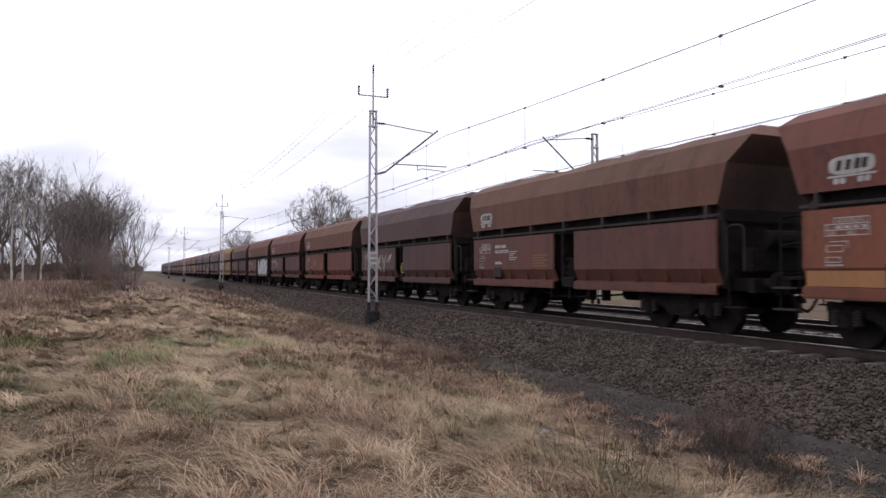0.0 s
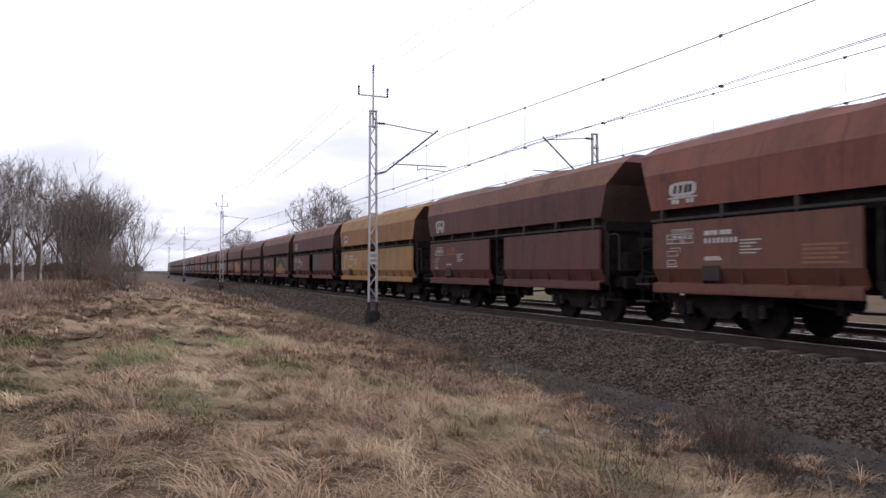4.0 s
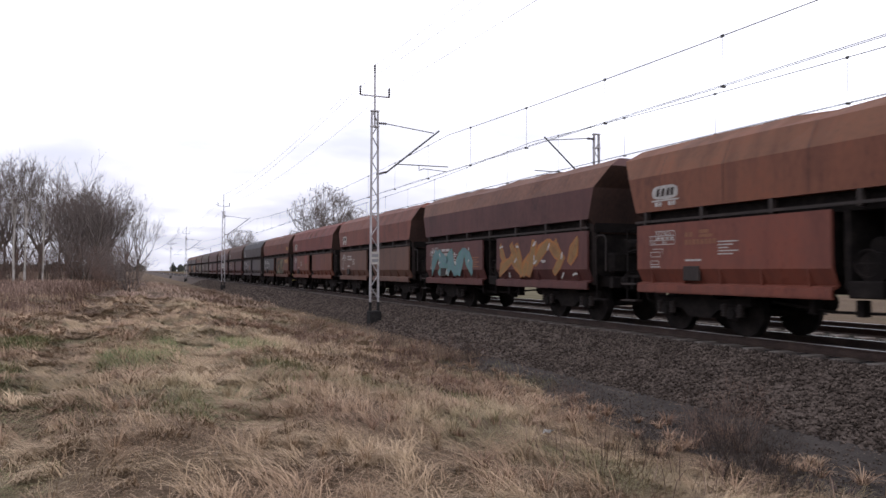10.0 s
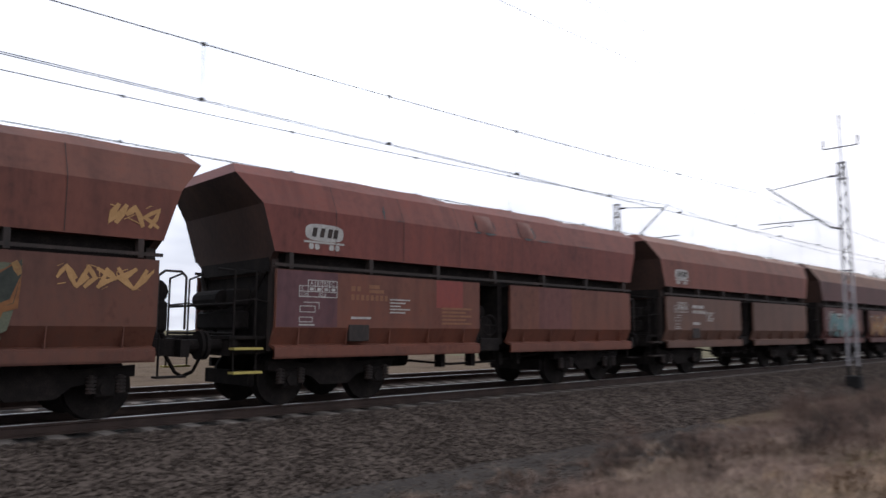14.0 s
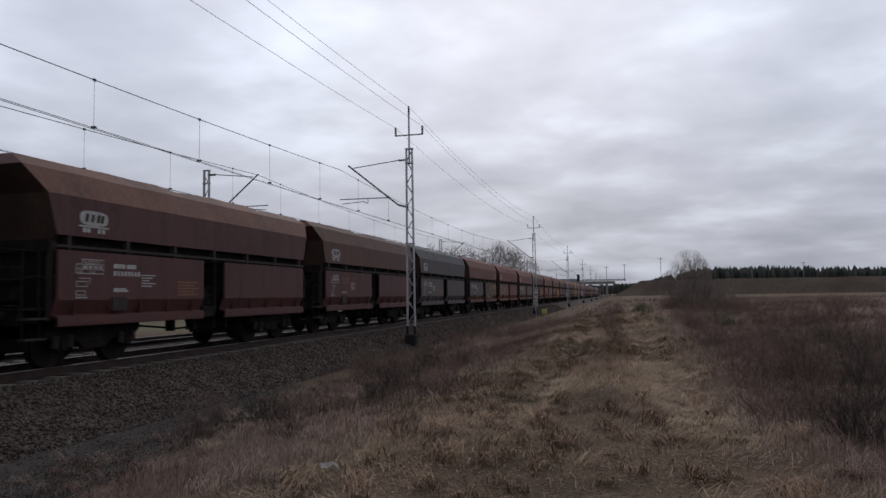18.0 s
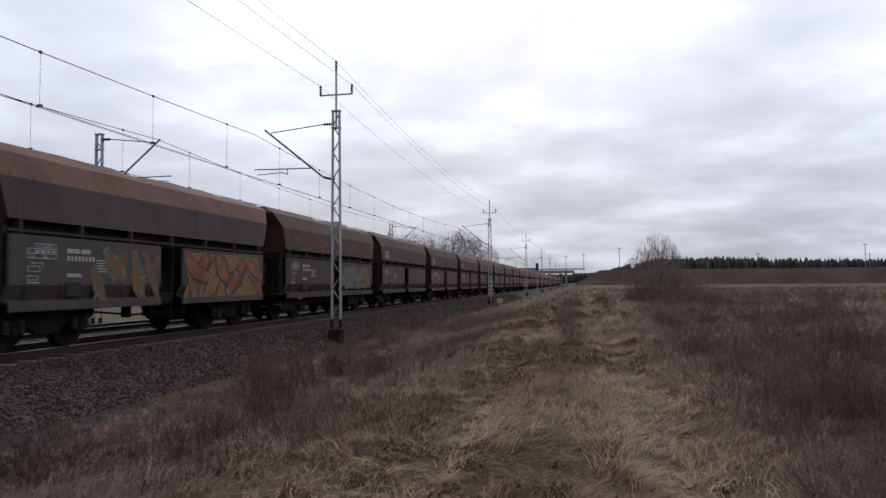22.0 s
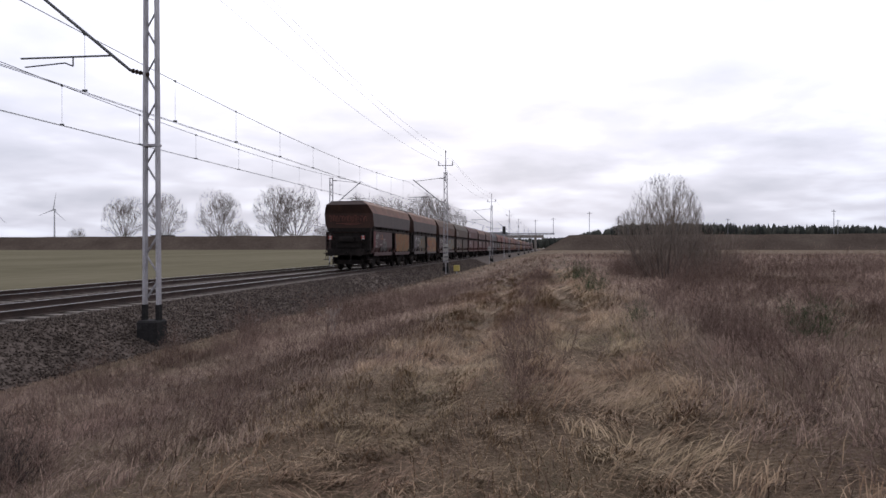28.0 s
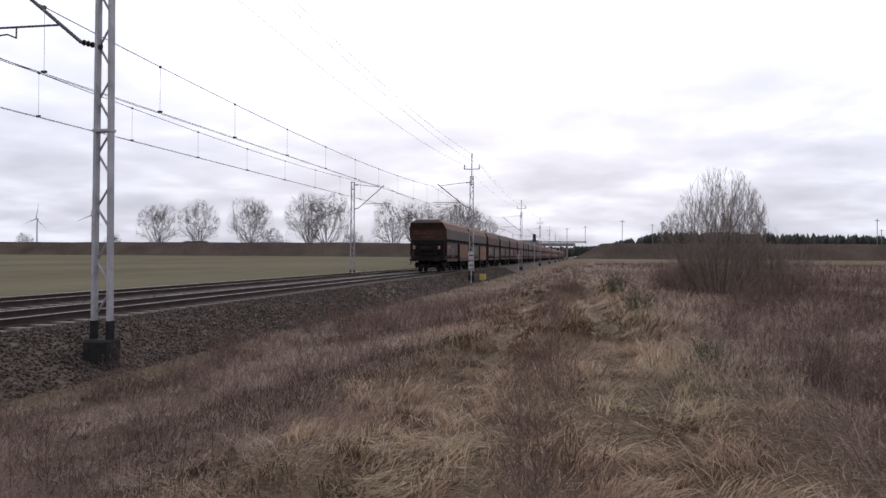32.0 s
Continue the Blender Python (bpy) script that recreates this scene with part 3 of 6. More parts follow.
    # ends: platform with rails and steps at the rear, ladder at the front, buffers at both
    bm = bmesh.new()
    box(bm, -1.25, 1.25, -6.05, -5.4, 1.15, 1.2)
    part("platform", bm, M["dark_steel"], w)
    for s in (-1, 1):
        for yy in (-6.0, -5.62):
            bm = bmesh.new()
            pipe(bm, [(s * 1.28, yy, 1.2), (s * 1.28, yy, 2.25), (s * 0.7, yy - 0.0, 2.32)], 0.02)
            part("handrail", bm, M["dark_steel"], w)
        bm = bmesh.new()
        pipe(bm, [(s * 1.28, -6.0, 1.75), (s * 1.28, -5.62, 1.8), (s * 1.28, -5.4, 1.75)], 0.016)
        part("handrail", bm, M["dark_steel"], w)
        for z in (0.98, 0.6):
            bm = bmesh.new()
            box(bm, s * 1.34 - 0.1, s * 1.34 + 0.1, -6.05, -5.55, z, z + 0.035)
            part("step", bm, M["soot_paint"], w)
        for yy in (-6.0, -5.6):
            bm = bmesh.new()
            rod(bm, (s * 1.3, yy, 0.6), (s * 1.3, yy, 1.15), 0.018)
            part("step_hanger", bm, M["dark_steel"], w)
        bm = bmesh.new()
        pipe(bm, [(s * 1.3, 5.45, 1.25), (s * 1.3, 5.45, 2.1), (s * 1.3, 5.55, 2.18), (s * 1.3, 5.8, 2.18), (s * 1.3, 5.88, 2.1), (s * 1.3, 5.88, 1.3)], 0.02)
        part("handrail", bm, M["soot_paint"], w)
        bm = bmesh.new()
        box(bm, s * 1.3 - 0.1, s * 1.3 + 0.1, 5.45, 5.9, 0.58, 0.61)
        rod(bm, (s * 1.3, 5.5, 0.6), (s * 1.3, 5.5, 1.2), 0.018)
        part("step", bm, M["dark_steel"], w)
        for e in (-1, 1):
            bm = bmesh.new()
            rod(bm, (s * 0.88, e * 5.95, 1.05), (s * 0.88, e * 6.28, 1.05), 0.1, 12)
            rod(bm, (s * 0.88, e * 6.28, 1.05), (s * 0.88, e * 6.33, 1.05), 0.23, 16)
            part("buffer", bm, M["dark_steel"], w)
    for e in (-1, 1):
        bm = bmesh.new()
        pipe(bm, [(0.25, e * 6.0, 0.95), (0.28, e * 6.2, 0.6), (0.2, e * 6.36, 0.52)], 0.03)
        part("brake_hose", bm, M["dark_steel"], w)
        bm = bmesh.new()
        rod(bm, (0, e * 6.0, 1.02), (0, e * 6.37, 1.0), 0.06)
        part("coupling", bm, M["dark_steel"], w)
    bm = bmesh.new()
    box(bm, -1.0, 1.0, 5.5, 5.75, 1.25, 1.75, 0.05); rod(bm, (-0.5, 5.7, 1.9), (0.6, 5.7, 1.9), 0.2, 12)
    part("brake_gear", bm, M["dark_steel"], w)
    bm = bmesh.new()
    box(bm, -0.75, 0.75, -5.7, -5.42, 1.3, 1.62, 0.04); rod(bm, (-0.55, -5.72, 1.82), (0.35, -5.72, 1.82), 0.17, 12)
    box(bm, 0.45, 0.8, -5.75, -5.45, 1.7, 2.0, 0.03)
    part("brake_gear", bm, M["dark_steel"], w)
    for s in (-1, 1):
        bm = bmesh.new()
        rod(bm, (s * 1.15, -5.42, 2.28), (s * 0.35, -5.5, 1.2), 0.05, 6)
        part("brace", bm, M["dark_steel"], w)
    for z in (1.24, 1.72):
        bm = bmesh.new()
        rod(bm, (-1.28, -6.0, z), (1.28, -6.0, z), 0.022, 6)
        part("handrail", bm, M["dark_steel"], w)
    return w


def frame_mesh():
    bm = bmesh.new()
    for s in (-1, 1):
        prism_pts = [(-1.35, 0.62), (-1.35, 0.78), (-0.5, 0.72), (-0.3, 0.84), (0.3, 0.84), (0.5, 0.72), (1.35, 0.78), (1.35, 0.62), (0.5, 0.5), (0.3, 0.34), (-0.3, 0.34), (-0.5, 0.5)]
        a = [bm.verts.new((s * 0.98, y, z)) for y, z in prism_pts]
        b = [bm.verts.new((s * 1.1, y, z)) for y, z in prism_pts]
        k = len(a)
        for i in range(k):
            bm.faces.new((a[i], a[(i + 1) % k], b[(i + 1) % k], b[i]))
        bm.faces.new(a); bm.faces.new(b[::-1])
    box(bm, -1.0, 1.0, -0.2, 0.2, 0.5, 0.9)
    for y in (-0.94, 0.94):
        box(bm, -0.8, 0.8, y - 0.62, y - 0.5, 0.35, 0.6)
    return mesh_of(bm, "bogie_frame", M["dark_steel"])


def wheel_mesh():
    bm = bmesh.new()
    for s in (-1, 1):
        rod(bm, (s * 0.69, 0, 0), (s * 0.82, 0, 0), 0.46, 28)
        rod(bm, (s * 0.665, 0, 0), (s * 0.69, 0, 0), 0.49, 28)
        rod(bm, (s * 0.82, 0, 0), (s * 0.835, 0, 0), 0.38, 24, 0.3)
    rod(bm, (-1.0, 0, 0), (1.0, 0, 0), 0.08, 10)
    return mesh_of(bm, "wheelset", M["dark_steel"])


def spring_mesh():
    bm = bmesh.new()
    for i in range(5):
        rod(bm, (0, 0, i * 0.05), (0, 0, i * 0.05 + 0.03), 0.075, 10)
    rod(bm, (0, 0, 0), (0, 0, 0.25), 0.04, 8)
    return mesh_of(bm, "spring", M["soot_paint"])


def axlebox_mesh():
    bm = bmesh.new()
    box(bm, -0.08, 0.1, -0.15, 0.15, -0.14, 0.16, 0.03)
    rod(bm, (0.08, 0, 0), (0.14, 0, 0), 0.1, 12)
    return mesh_of(bm, "axle_box", M["dark_steel"])


WHEELS, SPRING, AXLEBOX = wheel_mesh(), spring_mesh(), axlebox_mesh()
BROWN, RED_BROWN, MAROON, GREY, YELLOWISH, RUST = (0.09, 0.037, 0.025), (0.12, 0.038, 0.025), (0.074, 0.028, 0.025), (0.056, 0.046, 0.046), (0.23, 0.12, 0.04), (0.13, 0.046, 0.024)
LOOKS = {0: ((0.06, 0.045, 0.042), (0.05, 0.024, 0.023)), 1: ((0.062, 0.046, 0.043), GREY), 2: ((0.078, 0.037, 0.023), (0.05, 0.03, 0.027)), 3: ((0.062, 0.038, 0.026), (0.056, 0.036, 0.027)), 4: (MAROON, MAROON), 5: (MAROON, MAROON), 6: (BROWN, MAROON), 7: (GREY, GREY), 8: (RED_BROWN, BROWN), 9: ((0.135, 0.036, 0.027), (0.115, 0.042, 0.027)), 10: ((0.12, 0.04, 0.028), (0.082, 0.043, 0.031)),
         11: (MAROON, MAROON), 12: (RUST, RED_BROWN), 13: (RED_BROWN, RED_BROWN), 14: (MAROON, MAROON), 15: (MAROON, MAROON), 16: (MAROON, MAROON), 17: ((0.2, 0.095, 0.036), (0.2, 0.115, 0.045)), 18: (MAROON, MAROON), 19: (RED_BROWN, BROWN),
         20: (RED_BROWN, MAROON), 21: (RUST, RED_BROWN), 22: ((0.068, 0.034, 0.03), (0.064, 0.03, 0.027)), 23: ((0.105, 0.043, 0.026), (0.09, 0.036, 0.026)), 24: (RED_BROWN, RUST)}
N_WAGONS = 32
WAGONS = []


def colour(w, upper, lower):
    for o in w.children_recursive:
        k = o.name.split(".")[0]
        if k == "hopper":
            o.color = (*upper, 1)
        elif k in ("side_flap", "lip", "gusset"):
            o.color = (*lower, 1)


def train():
    first = wagon()
    rnd = random.Random(3)
    for i in range(N_WAGONS):
        w = first if i == 0 else copy_thing(first, pose(0, 0, 0))
        WAGONS.append(w)
        up, lo = LOOKS.get(i) or rnd.choice(((BROWN, BROWN), (RED_BROWN, MAROON), (MAROON, MAROON), (GREY, MAROON), (RUST, BROWN)))
        j = rnd.uniform(0.88, 1.1)
        colour(w, [c * j for c in up], [c * j for c in lo])


train()


# ---- markings and graffiti ----
def quads(rects, x, mat, name):
    bm = bmesh.new()
    for y0, y1, z0, z1 in rects:
        v = [bm.verts.new(c) for c in ((x, y0, z0), (x, y1, z0), (x, y1, z1), (x, y0, z1))]
        bm.faces.new(v)
        bmesh.ops.recalc_face_normals(bm, faces=bm.faces)
    me = mesh_of(bm, name, mat)
    return me


def logo_mesh():
    bm = bmesh.new()
    def disc(cy, cz, ry, rz, x, k, n=20):
        v = [bm.verts.new((x, cy + ry * math.copysign(abs(math.cos(a)) ** 0.6, math.cos(a)), cz + rz * math.copysign(abs(math.sin(a)) ** 0.6, math.sin(a)))) for a in [2 * math.pi * i / n for i in range(n)]]
        bm.faces.new(v).material_index = k
    disc(-4.45, 2.99, 0.4, 0.15, 1.506, 0)
    v = [bm.verts.new((1.506, y, z)) for y, z in ((-4.87, 2.8), (-4.03, 2.8), (-4.03, 2.835), (-4.87, 2.835))]
    bm.faces.new(v).material_index = 0
    for y in (-4.72, -4.6, -4.3, -4.18):
        disc(y, 2.74, 0.05, 0.05, 1.506, 0, 10)
    for i, y in enumerate((-4.66, -4.5, -4.34, -4.22)):
        v = [bm.verts.new(c) for c in ((1.513, y - 0.06, 2.91), (1.513, y + 0.03, 2.91), (1.513, y + 0.06, 3.07), (1.513, y - 0.03, 3.07))]
        bm.faces.new(v).material_index = 1
    return mesh_of(bm, "logo", [M["white"], M["soot_paint"]])


def small(ob):
    """Marks too small to pick apart singly."""
    ob["kind"] = "stuff"
    return ob


def lettering(words, x, mat, name):
    """Words in the built-in font on the plane x, each (text, y, z, size)."""
    bm = bmesh.new()
    for text, y, z, size in words:
        cu = bpy.data.curves.new(name, "FONT")
        cu.body, cu.size, cu.resolution_u = text, size, 2
        ob = bpy.data.objects.new(name, cu)
        me = bpy.data.meshes.new_from_object(ob)
        me.transform(Matrix(((0, 0, 1, x), (1, 0, 0, y), (0, 1, 0, z), (0, 0, 0, 1))))
        bm.from_mesh(me)
        bpy.data.objects.remove(ob); bpy.data.curves.remove(cu); bpy.data.meshes.remove(me)
    return mesh_of(bm, name, mat)


def markings():
    letters = lettering([("A", -4.72, 2.07, 0.1), ("B1", -4.59, 2.07, 0.1), ("B2", -4.45, 2.07, 0.1), ("C", -4.29, 2.07, 0.1), ("S", -4.9, 1.97, 0.1), ("120", -4.91, 1.875, 0.09), ("00.0", -4.55, 1.875, 0.09)], 1.506, M["white"], "table_lettering")
    logo = logo_mesh()
    t = 0.014                          # rows and columns of the load table, then the pictogram of a load space
    table = [(-4.94, -4.16, z, z + t) for z in (1.86, 1.95)] + [(-4.94, -4.16, 2.045, 2.045 + t), (-4.77, -4.16, 2.145, 2.145 + t)]
    table += [(y, y + t, 1.86, z) for y, z in ((-4.94, 2.045), (-4.77, 2.145), (-4.17, 2.145))] + [(y, y + t, 1.95, 2.145) for y in (-4.63, -4.48, -4.33)]
    table += [(-4.73 + 0.15 * i, -4.65 + 0.15 * i, 1.975, 2.025) for i in range(4)]
    table += [(-4.92, -4.62, z, z + t) for z in (1.6, 1.7)] + [(y, y + t, 1.6, 1.7 + t) for y in (-4.92, -4.62)] + [(-4.85, -4.54, 1.765, 1.765 + t), (-4.54, -4.526, 1.66, 1.779)]
    table += [(-4.93, -4.66, 1.43, 1.445), (-4.93, -4.66, 1.51, 1.525), (-4.93, -4.915, 1.43, 1.51), (-4.675, -4.66, 1.43, 1.51), (-4.93, -4.62, 1.375, 1.4)]
    table = quads(table, 1.505, M["white"], "load_table")
    num = quads([(-3.85 + 0.11 * i, -3.78 + 0.11 * i, 1.84, 1.94) for i in range(8)] + [(-3.85, -3.76, 2.0, 2.09), (-3.72, -3.64, 2.0, 2.09), (-3.45, -3.2, 2.06, 2.13), (-3.45, -3.1, 1.98, 2.04)], 1.505, M["stencil"], "stencil_number")
    note = quads([(-2.95, -2.45 - 0.12 * (i % 3), 1.86 - 0.06 * i, 1.885 - 0.06 * i) for i in range(5)] + [(-3.85, -3.4, 1.5, 1.54)], 1.505, M["white"], "stencil_note")
    rust = quads([(-1.6, -0.75 - 0.17 * (i % 2), 1.72 - 0.075 * i, 1.76 - 0.075 * i) for i in range(5)], 1.505, M["stencil"], "stencil_warning")
    white_num = quads([(-3.85 + 0.11 * i, -3.78 + 0.11 * i, 1.84, 1.94) for i in range(8)] + [(-3.85, -3.5, 2.0, 2.09), (-3.45, -3.15, 2.0, 2.09), (-3.85, -3.45, 1.5, 1.58)], 1.505, M["white"], "stencil_number")
    rnd = random.Random(8)
    for i, w in enumerate(WAGONS):
        if i not in (0, 1, 2, 8, 11, 13, 14, 15, 22):
            part("logo", logo, None, w, "pale rounded emblem over four dots")
        small(part("load_table", table, None, w, "white stencilled load table"))
        small(part("stencil_number", num if i % 3 == 0 else white_num, None, w, "stencilled wagon marks"))
        small(part("stencil_note", note, None, w, "white stencilled notes"))
        small(part("table_lettering", letters, None, w, "white stencilled letters of the load table"))
        if i % 2:
            small(part("stencil_warning", rust, None, w, "faded orange stencilled notes"))
        bm = bmesh.new()
        box(bm, 1.46, 1.53, -3.9, -3.45, 1.1, 1.4, 0.01)
        part("label_holder", bm, M["soot_paint"], w)


def graffiti(w, y0, y1, z0, z1, fill, edge, accent, back, seed, letters=5, label="spray-painted lettering shapes", fat=0.17):
    """Interlocking strokes, letter by letter: a dark outline, the fill over it, small accents on top."""
    rnd = random.Random(seed)
    cy, cz, hy, hz = (y0 + y1) / 2, (z0 + z1) / 2, (y1 - y0) / 2, (z1 - z0) / 2
    clip = lambda y, z: (min(y1, max(y0, y)), min(z1, max(z0, z)))
    def stroke(bm, p, q, half, x, k):
        d = Vector((q[0] - p[0], q[1] - p[1])); l = max(d.length, 1e-6); d /= l
        n = Vector((-d.y, d.x)) * half
        e = d * half * 0.8
        bend = n * rnd.uniform(-0.7, 0.7)
        m = ((p[0] + q[0]) / 2 + bend.x, (p[1] + q[1]) / 2 + bend.y)
        side = [(p[0] - e.x + n.x * 0.8, p[1] - e.y + n.y * 0.8), (m[0] + n.x, m[1] + n.y), (q[0] + e.x + n.x * 0.6, q[1] + e.y + n.y * 0.6), (q[0] + e.x - n.x * 0.9, q[1] + e.y - n.y * 0.9), (m[0] - n.x, m[1] - n.y), (p[0] - e.x - n.x * 0.7, p[1] - e.y - n.y * 0.7)]
        f = bm.faces.new([bm.verts.new((x, *clip(*c))) for c in side])
        f.material_index = k
    def finish(bm, name, holder, text=""):
        bmesh.ops.dissolve_degenerate(bm, dist=1e-4, edges=bm.edges)
        for f in bm.faces:
            if f.normal.x < 0:
                f.normal_flip()
        me = bpy.data.meshes.new(name)
        bm.to_mesh(me); bm.free()
        for m in (fill, edge, accent, back or fill):
            me.materials.append(m)
        return part(name, me, None, holder, text)
    holder = w
    if back:
        bm = bmesh.new()
        n = 34
        v = []
        for i in range(n):
            a = 2 * math.pi * i / n
            r = 1 - 0.14 * rnd.random()
            v.append(bm.verts.new((1.503, *clip(cy + hy * r * math.copysign(min(1, abs(math.cos(a)) ** 0.25), math.cos(a)), cz + hz * r * math.copysign(min(1, abs(math.sin(a)) ** 0.25), math.sin(a))))))
        bm.faces.new(v).material_index = 3
        holder = finish(bm, "graffiti", w, label)
    wide = (y1 - y0) / letters
    for i in range(letters):
        c, s = y0 + wide * (i + 0.5), rnd.uniform(-0.1, 0.16)
        top, low = cz + hz * rnd.uniform(0.62, 0.85), cz - hz * rnd.uniform(0.62, 0.85)
        g = [[(c + (u - 0.5) * wide * 0.85 + s * (z - cz), z) for u in (0, 0.5, 1)] for z in (low, cz + rnd.uniform(-0.15, 0.15) * hz, top)]
        form, at = [], (rnd.randrange(3), rnd.randrange(3))
        for _ in range(4):
            to = rnd.choice([(r, q) for r in range(3) for q in range(3) if (abs(r - at[0]), abs(q - at[1])) in ((1, 2), (2, 1), (1, 1), (2, 2))] or [(1, 1)])
            form.append((*at, *to))
            at = to
        bm = bmesh.new()
        half = min(wide, 2 * hz) * fat * rnd.uniform(0.85, 1.15)
        for j, (r0, c0, r1, c1) in enumerate(form):
            state = rnd.getstate()
            stroke(bm, g[r0][c0], g[r1][c1], half * 1.3, 1.5055 + 0.0014 * j, 1)
            rnd.setstate(state)
            stroke(bm, g[r0][c0], g[r1][c1], half, 1.5062 + 0.0014 * j, 0)
        for _ in range(2):
            q = g[rnd.randrange(3)][rnd.randrange(3)]
            stroke(bm, q, (q[0] + rnd.uniform(-0.2, 0.2), q[1] + rnd.uniform(-0.15, 0.15)), half * 0.3, 1.514, 2)
        finish(bm, "painted_letter", holder, "" if back else label)


def patch(w, y0, y1, z0, z1, tone, x=1.5025):
    bm = bmesh.new()
    v = [bm.verts.new(c) for c in ((x, y0, z0), (x, y1, z0), (x, y1, z1), (x, y0, z1))]
    bm.faces.new(v)
    o = part("repainted_patch", bm, M["paint"], w, "newer coat of paint")
    o.color = (*tone, 1)


def seams():
    bm = bmesh.new()
    v = [bm.verts.new(c) for c in ((1.506, -0.007, 2.62), (1.506, 0.007, 2.62), (1.506, 0.007, 3.38), (1.506, -0.007, 3.38), (1.276, 0.007, 3.88), (1.276, -0.007, 3.88))]
    bm.faces.new(v[:4]); bm.faces.new((v[3], v[2], v[4], v[5]))
    me = mesh_of(bm, "weld_seam", M["paint"])
    for i, w in enumerate(WAGONS[:26]):
        for k in range(6):
            o = part("weld_seam", me, None, w, at=pose(0, -4.4 + 1.72 * k + 0.2 * math.sin(i * 3 + k), 0))
            o.color = (0.045, 0.022, 0.018, 1)


markings()
seams()
M["ochre"] = material("ochre_spray_paint", [(0.11, 0.06, 0.022), (0.19, 0.11, 0.04), (0.11, 0.045, 0.02)], 0.65, scale=2)
M["mud_ochre"] = material("weathered_ochre_paint", [(0.05, 0.035, 0.022), (0.105, 0.068, 0.033), (0.15, 0.085, 0.04), (0.075, 0.05, 0.03)], 0.75, scale=1.6, fine=12)
M["rust_orange"] = material("orange_red_spray_paint", [(0.12, 0.03, 0.02), (0.2, 0.075, 0.028), (0.25, 0.13, 0.04)], 0.7, scale=1.2, fine=10)
M["dark_green"] = material("dark_green_spray_paint", [(0.012, 0.014, 0.011), (0.026, 0.03, 0.023), (0.05, 0.05, 0.035)], 0.7, scale=2, fine=12)
M["bright_teal"] = material("teal_spray_paint", [(0.06, 0.2, 0.17), (0.1, 0.3, 0.25)], 0.65, scale=3)
M["dull_red"] = material("faded_red_spray_paint", [(0.16, 0.05, 0.04), (0.26, 0.09, 0.07)], 0.7, scale=4)
M["tag_orange"] = material("pale_orange_spray_paint", [(0.26, 0.14, 0.055), (0.38, 0.22, 0.09)], 0.7, scale=5)
M["mud_orange"] = material("weathered_orange_paint", [(0.09, 0.035, 0.016), (0.16, 0.066, 0.024), (0.2, 0.1, 0.035)], 0.75, scale=2, fine=12)
M["pale_tag"] = material("faded_pale_paint", [(0.07, 0.085, 0.08), (0.14, 0.155, 0.145)], 0.75, scale=4)
M["faint_pink"] = material("faint_pink_spray_paint", [(0.085, 0.04, 0.025), (0.13, 0.068, 0.045), (0.17, 0.095, 0.065)], 0.75, scale=3)
M["green"] = material("pale_green_spray_paint", [(0.07, 0.1, 0.065), (0.15, 0.185, 0.12)], 0.65, scale=2)
graffiti(WAGONS[19], 0.55, 5.3, 0.86, 2.3, M["silver"], M["black"], M["white"], M["bright_teal"], 1, 4, "silver and teal spray-painted lettering shapes", 0.3)
graffiti(WAGONS[15], 0.6, 4.3, 1.05, 2.28, M["dark_green"], M["ochre"], M["olive"], M["rust_orange"], 2, 2, "dark green spray-painted letters edged in yellow on orange", 0.27)
graffiti(WAGONS[13], 0.6, 5.2, 1.1, 2.28, M["tag_orange"], M["soot_paint"], M["dull_red"], M["mud_orange"], 3, 3, "orange and yellow spray-painted shapes edged in black", 0.26)
graffiti(WAGONS[13], -3.7, -1.0, 1.36, 1.75, M["mud_orange"], M["mud_orange"], M["ochre"], None, 4, 6, "faded orange spray-painted scrawl", 0.12)
graffiti(WAGONS[12], 0.9, 4.9, 1.05, 2.25, M["green"], M["olive"], M["white"], None, 5, 5, "pale green spray-painted lettering shapes")
graffiti(WAGONS[11], -4.8, -1.2, 1.1, 2.1, M["blue"], M["teal"], M["white"], None, 6, 5, "pale blue spray-painted lettering shapes")
graffiti(WAGONS[11], 0.7, 5.0, 1.1, 2.2, M["ochre"], M["orange"], M["white"], None, 7, 6, "ochre spray-painted lettering shapes")
graffiti(WAGONS[8], 0.7, 3.6, 1.05, 2.2, M["dark_green"], M["mud_orange"], M["ochre"], M["olive"], 8, 3, "dull green spray-painted shapes edged in orange", 0.2)
graffiti(WAGONS[8], 4.0, 5.3, 1.85, 2.18, M["tag_orange"], M["tag_orange"], M["tag_orange"], None, 18, 5, "thin ochre scrawl", 0.09)
graffiti(WAGONS[8], 4.62, 5.35, 2.76, 3.1, M["tag_orange"], M["tag_orange"], M["tag_orange"], None, 9, 3, "thin ochre scrawl", 0.11)
graffiti(WAGONS[22], -4.4, -0.9, 1.2, 2.15, M["white"], M["soot_paint"], M["teal"], None, 10, 5, "white spray-painted line scrawl", 0.055)
patch(WAGONS[24], -5.3, -0.6, 1.35, 2.3, (0.16, 0.055, 0.03))
patch(WAGONS[24], -5.3, -0.6, 1.04, 1.3, (0.25, 0.12, 0.05))
graffiti(WAGONS[2], 0.7, 4.9, 1.1, 2.2, M["pale_tag"], M["mud_orange"], M["teal"], M["mud_ochre"], 12, 5, "faded grey-green and orange spray-painted shapes")
graffiti(WAGONS[1], -3.4, -0.55, 0.9, 2.2, M["mud_ochre"], M["olive"], M["teal"], None, 13, 4, "weathered ochre and grey-green spray-painted shapes")
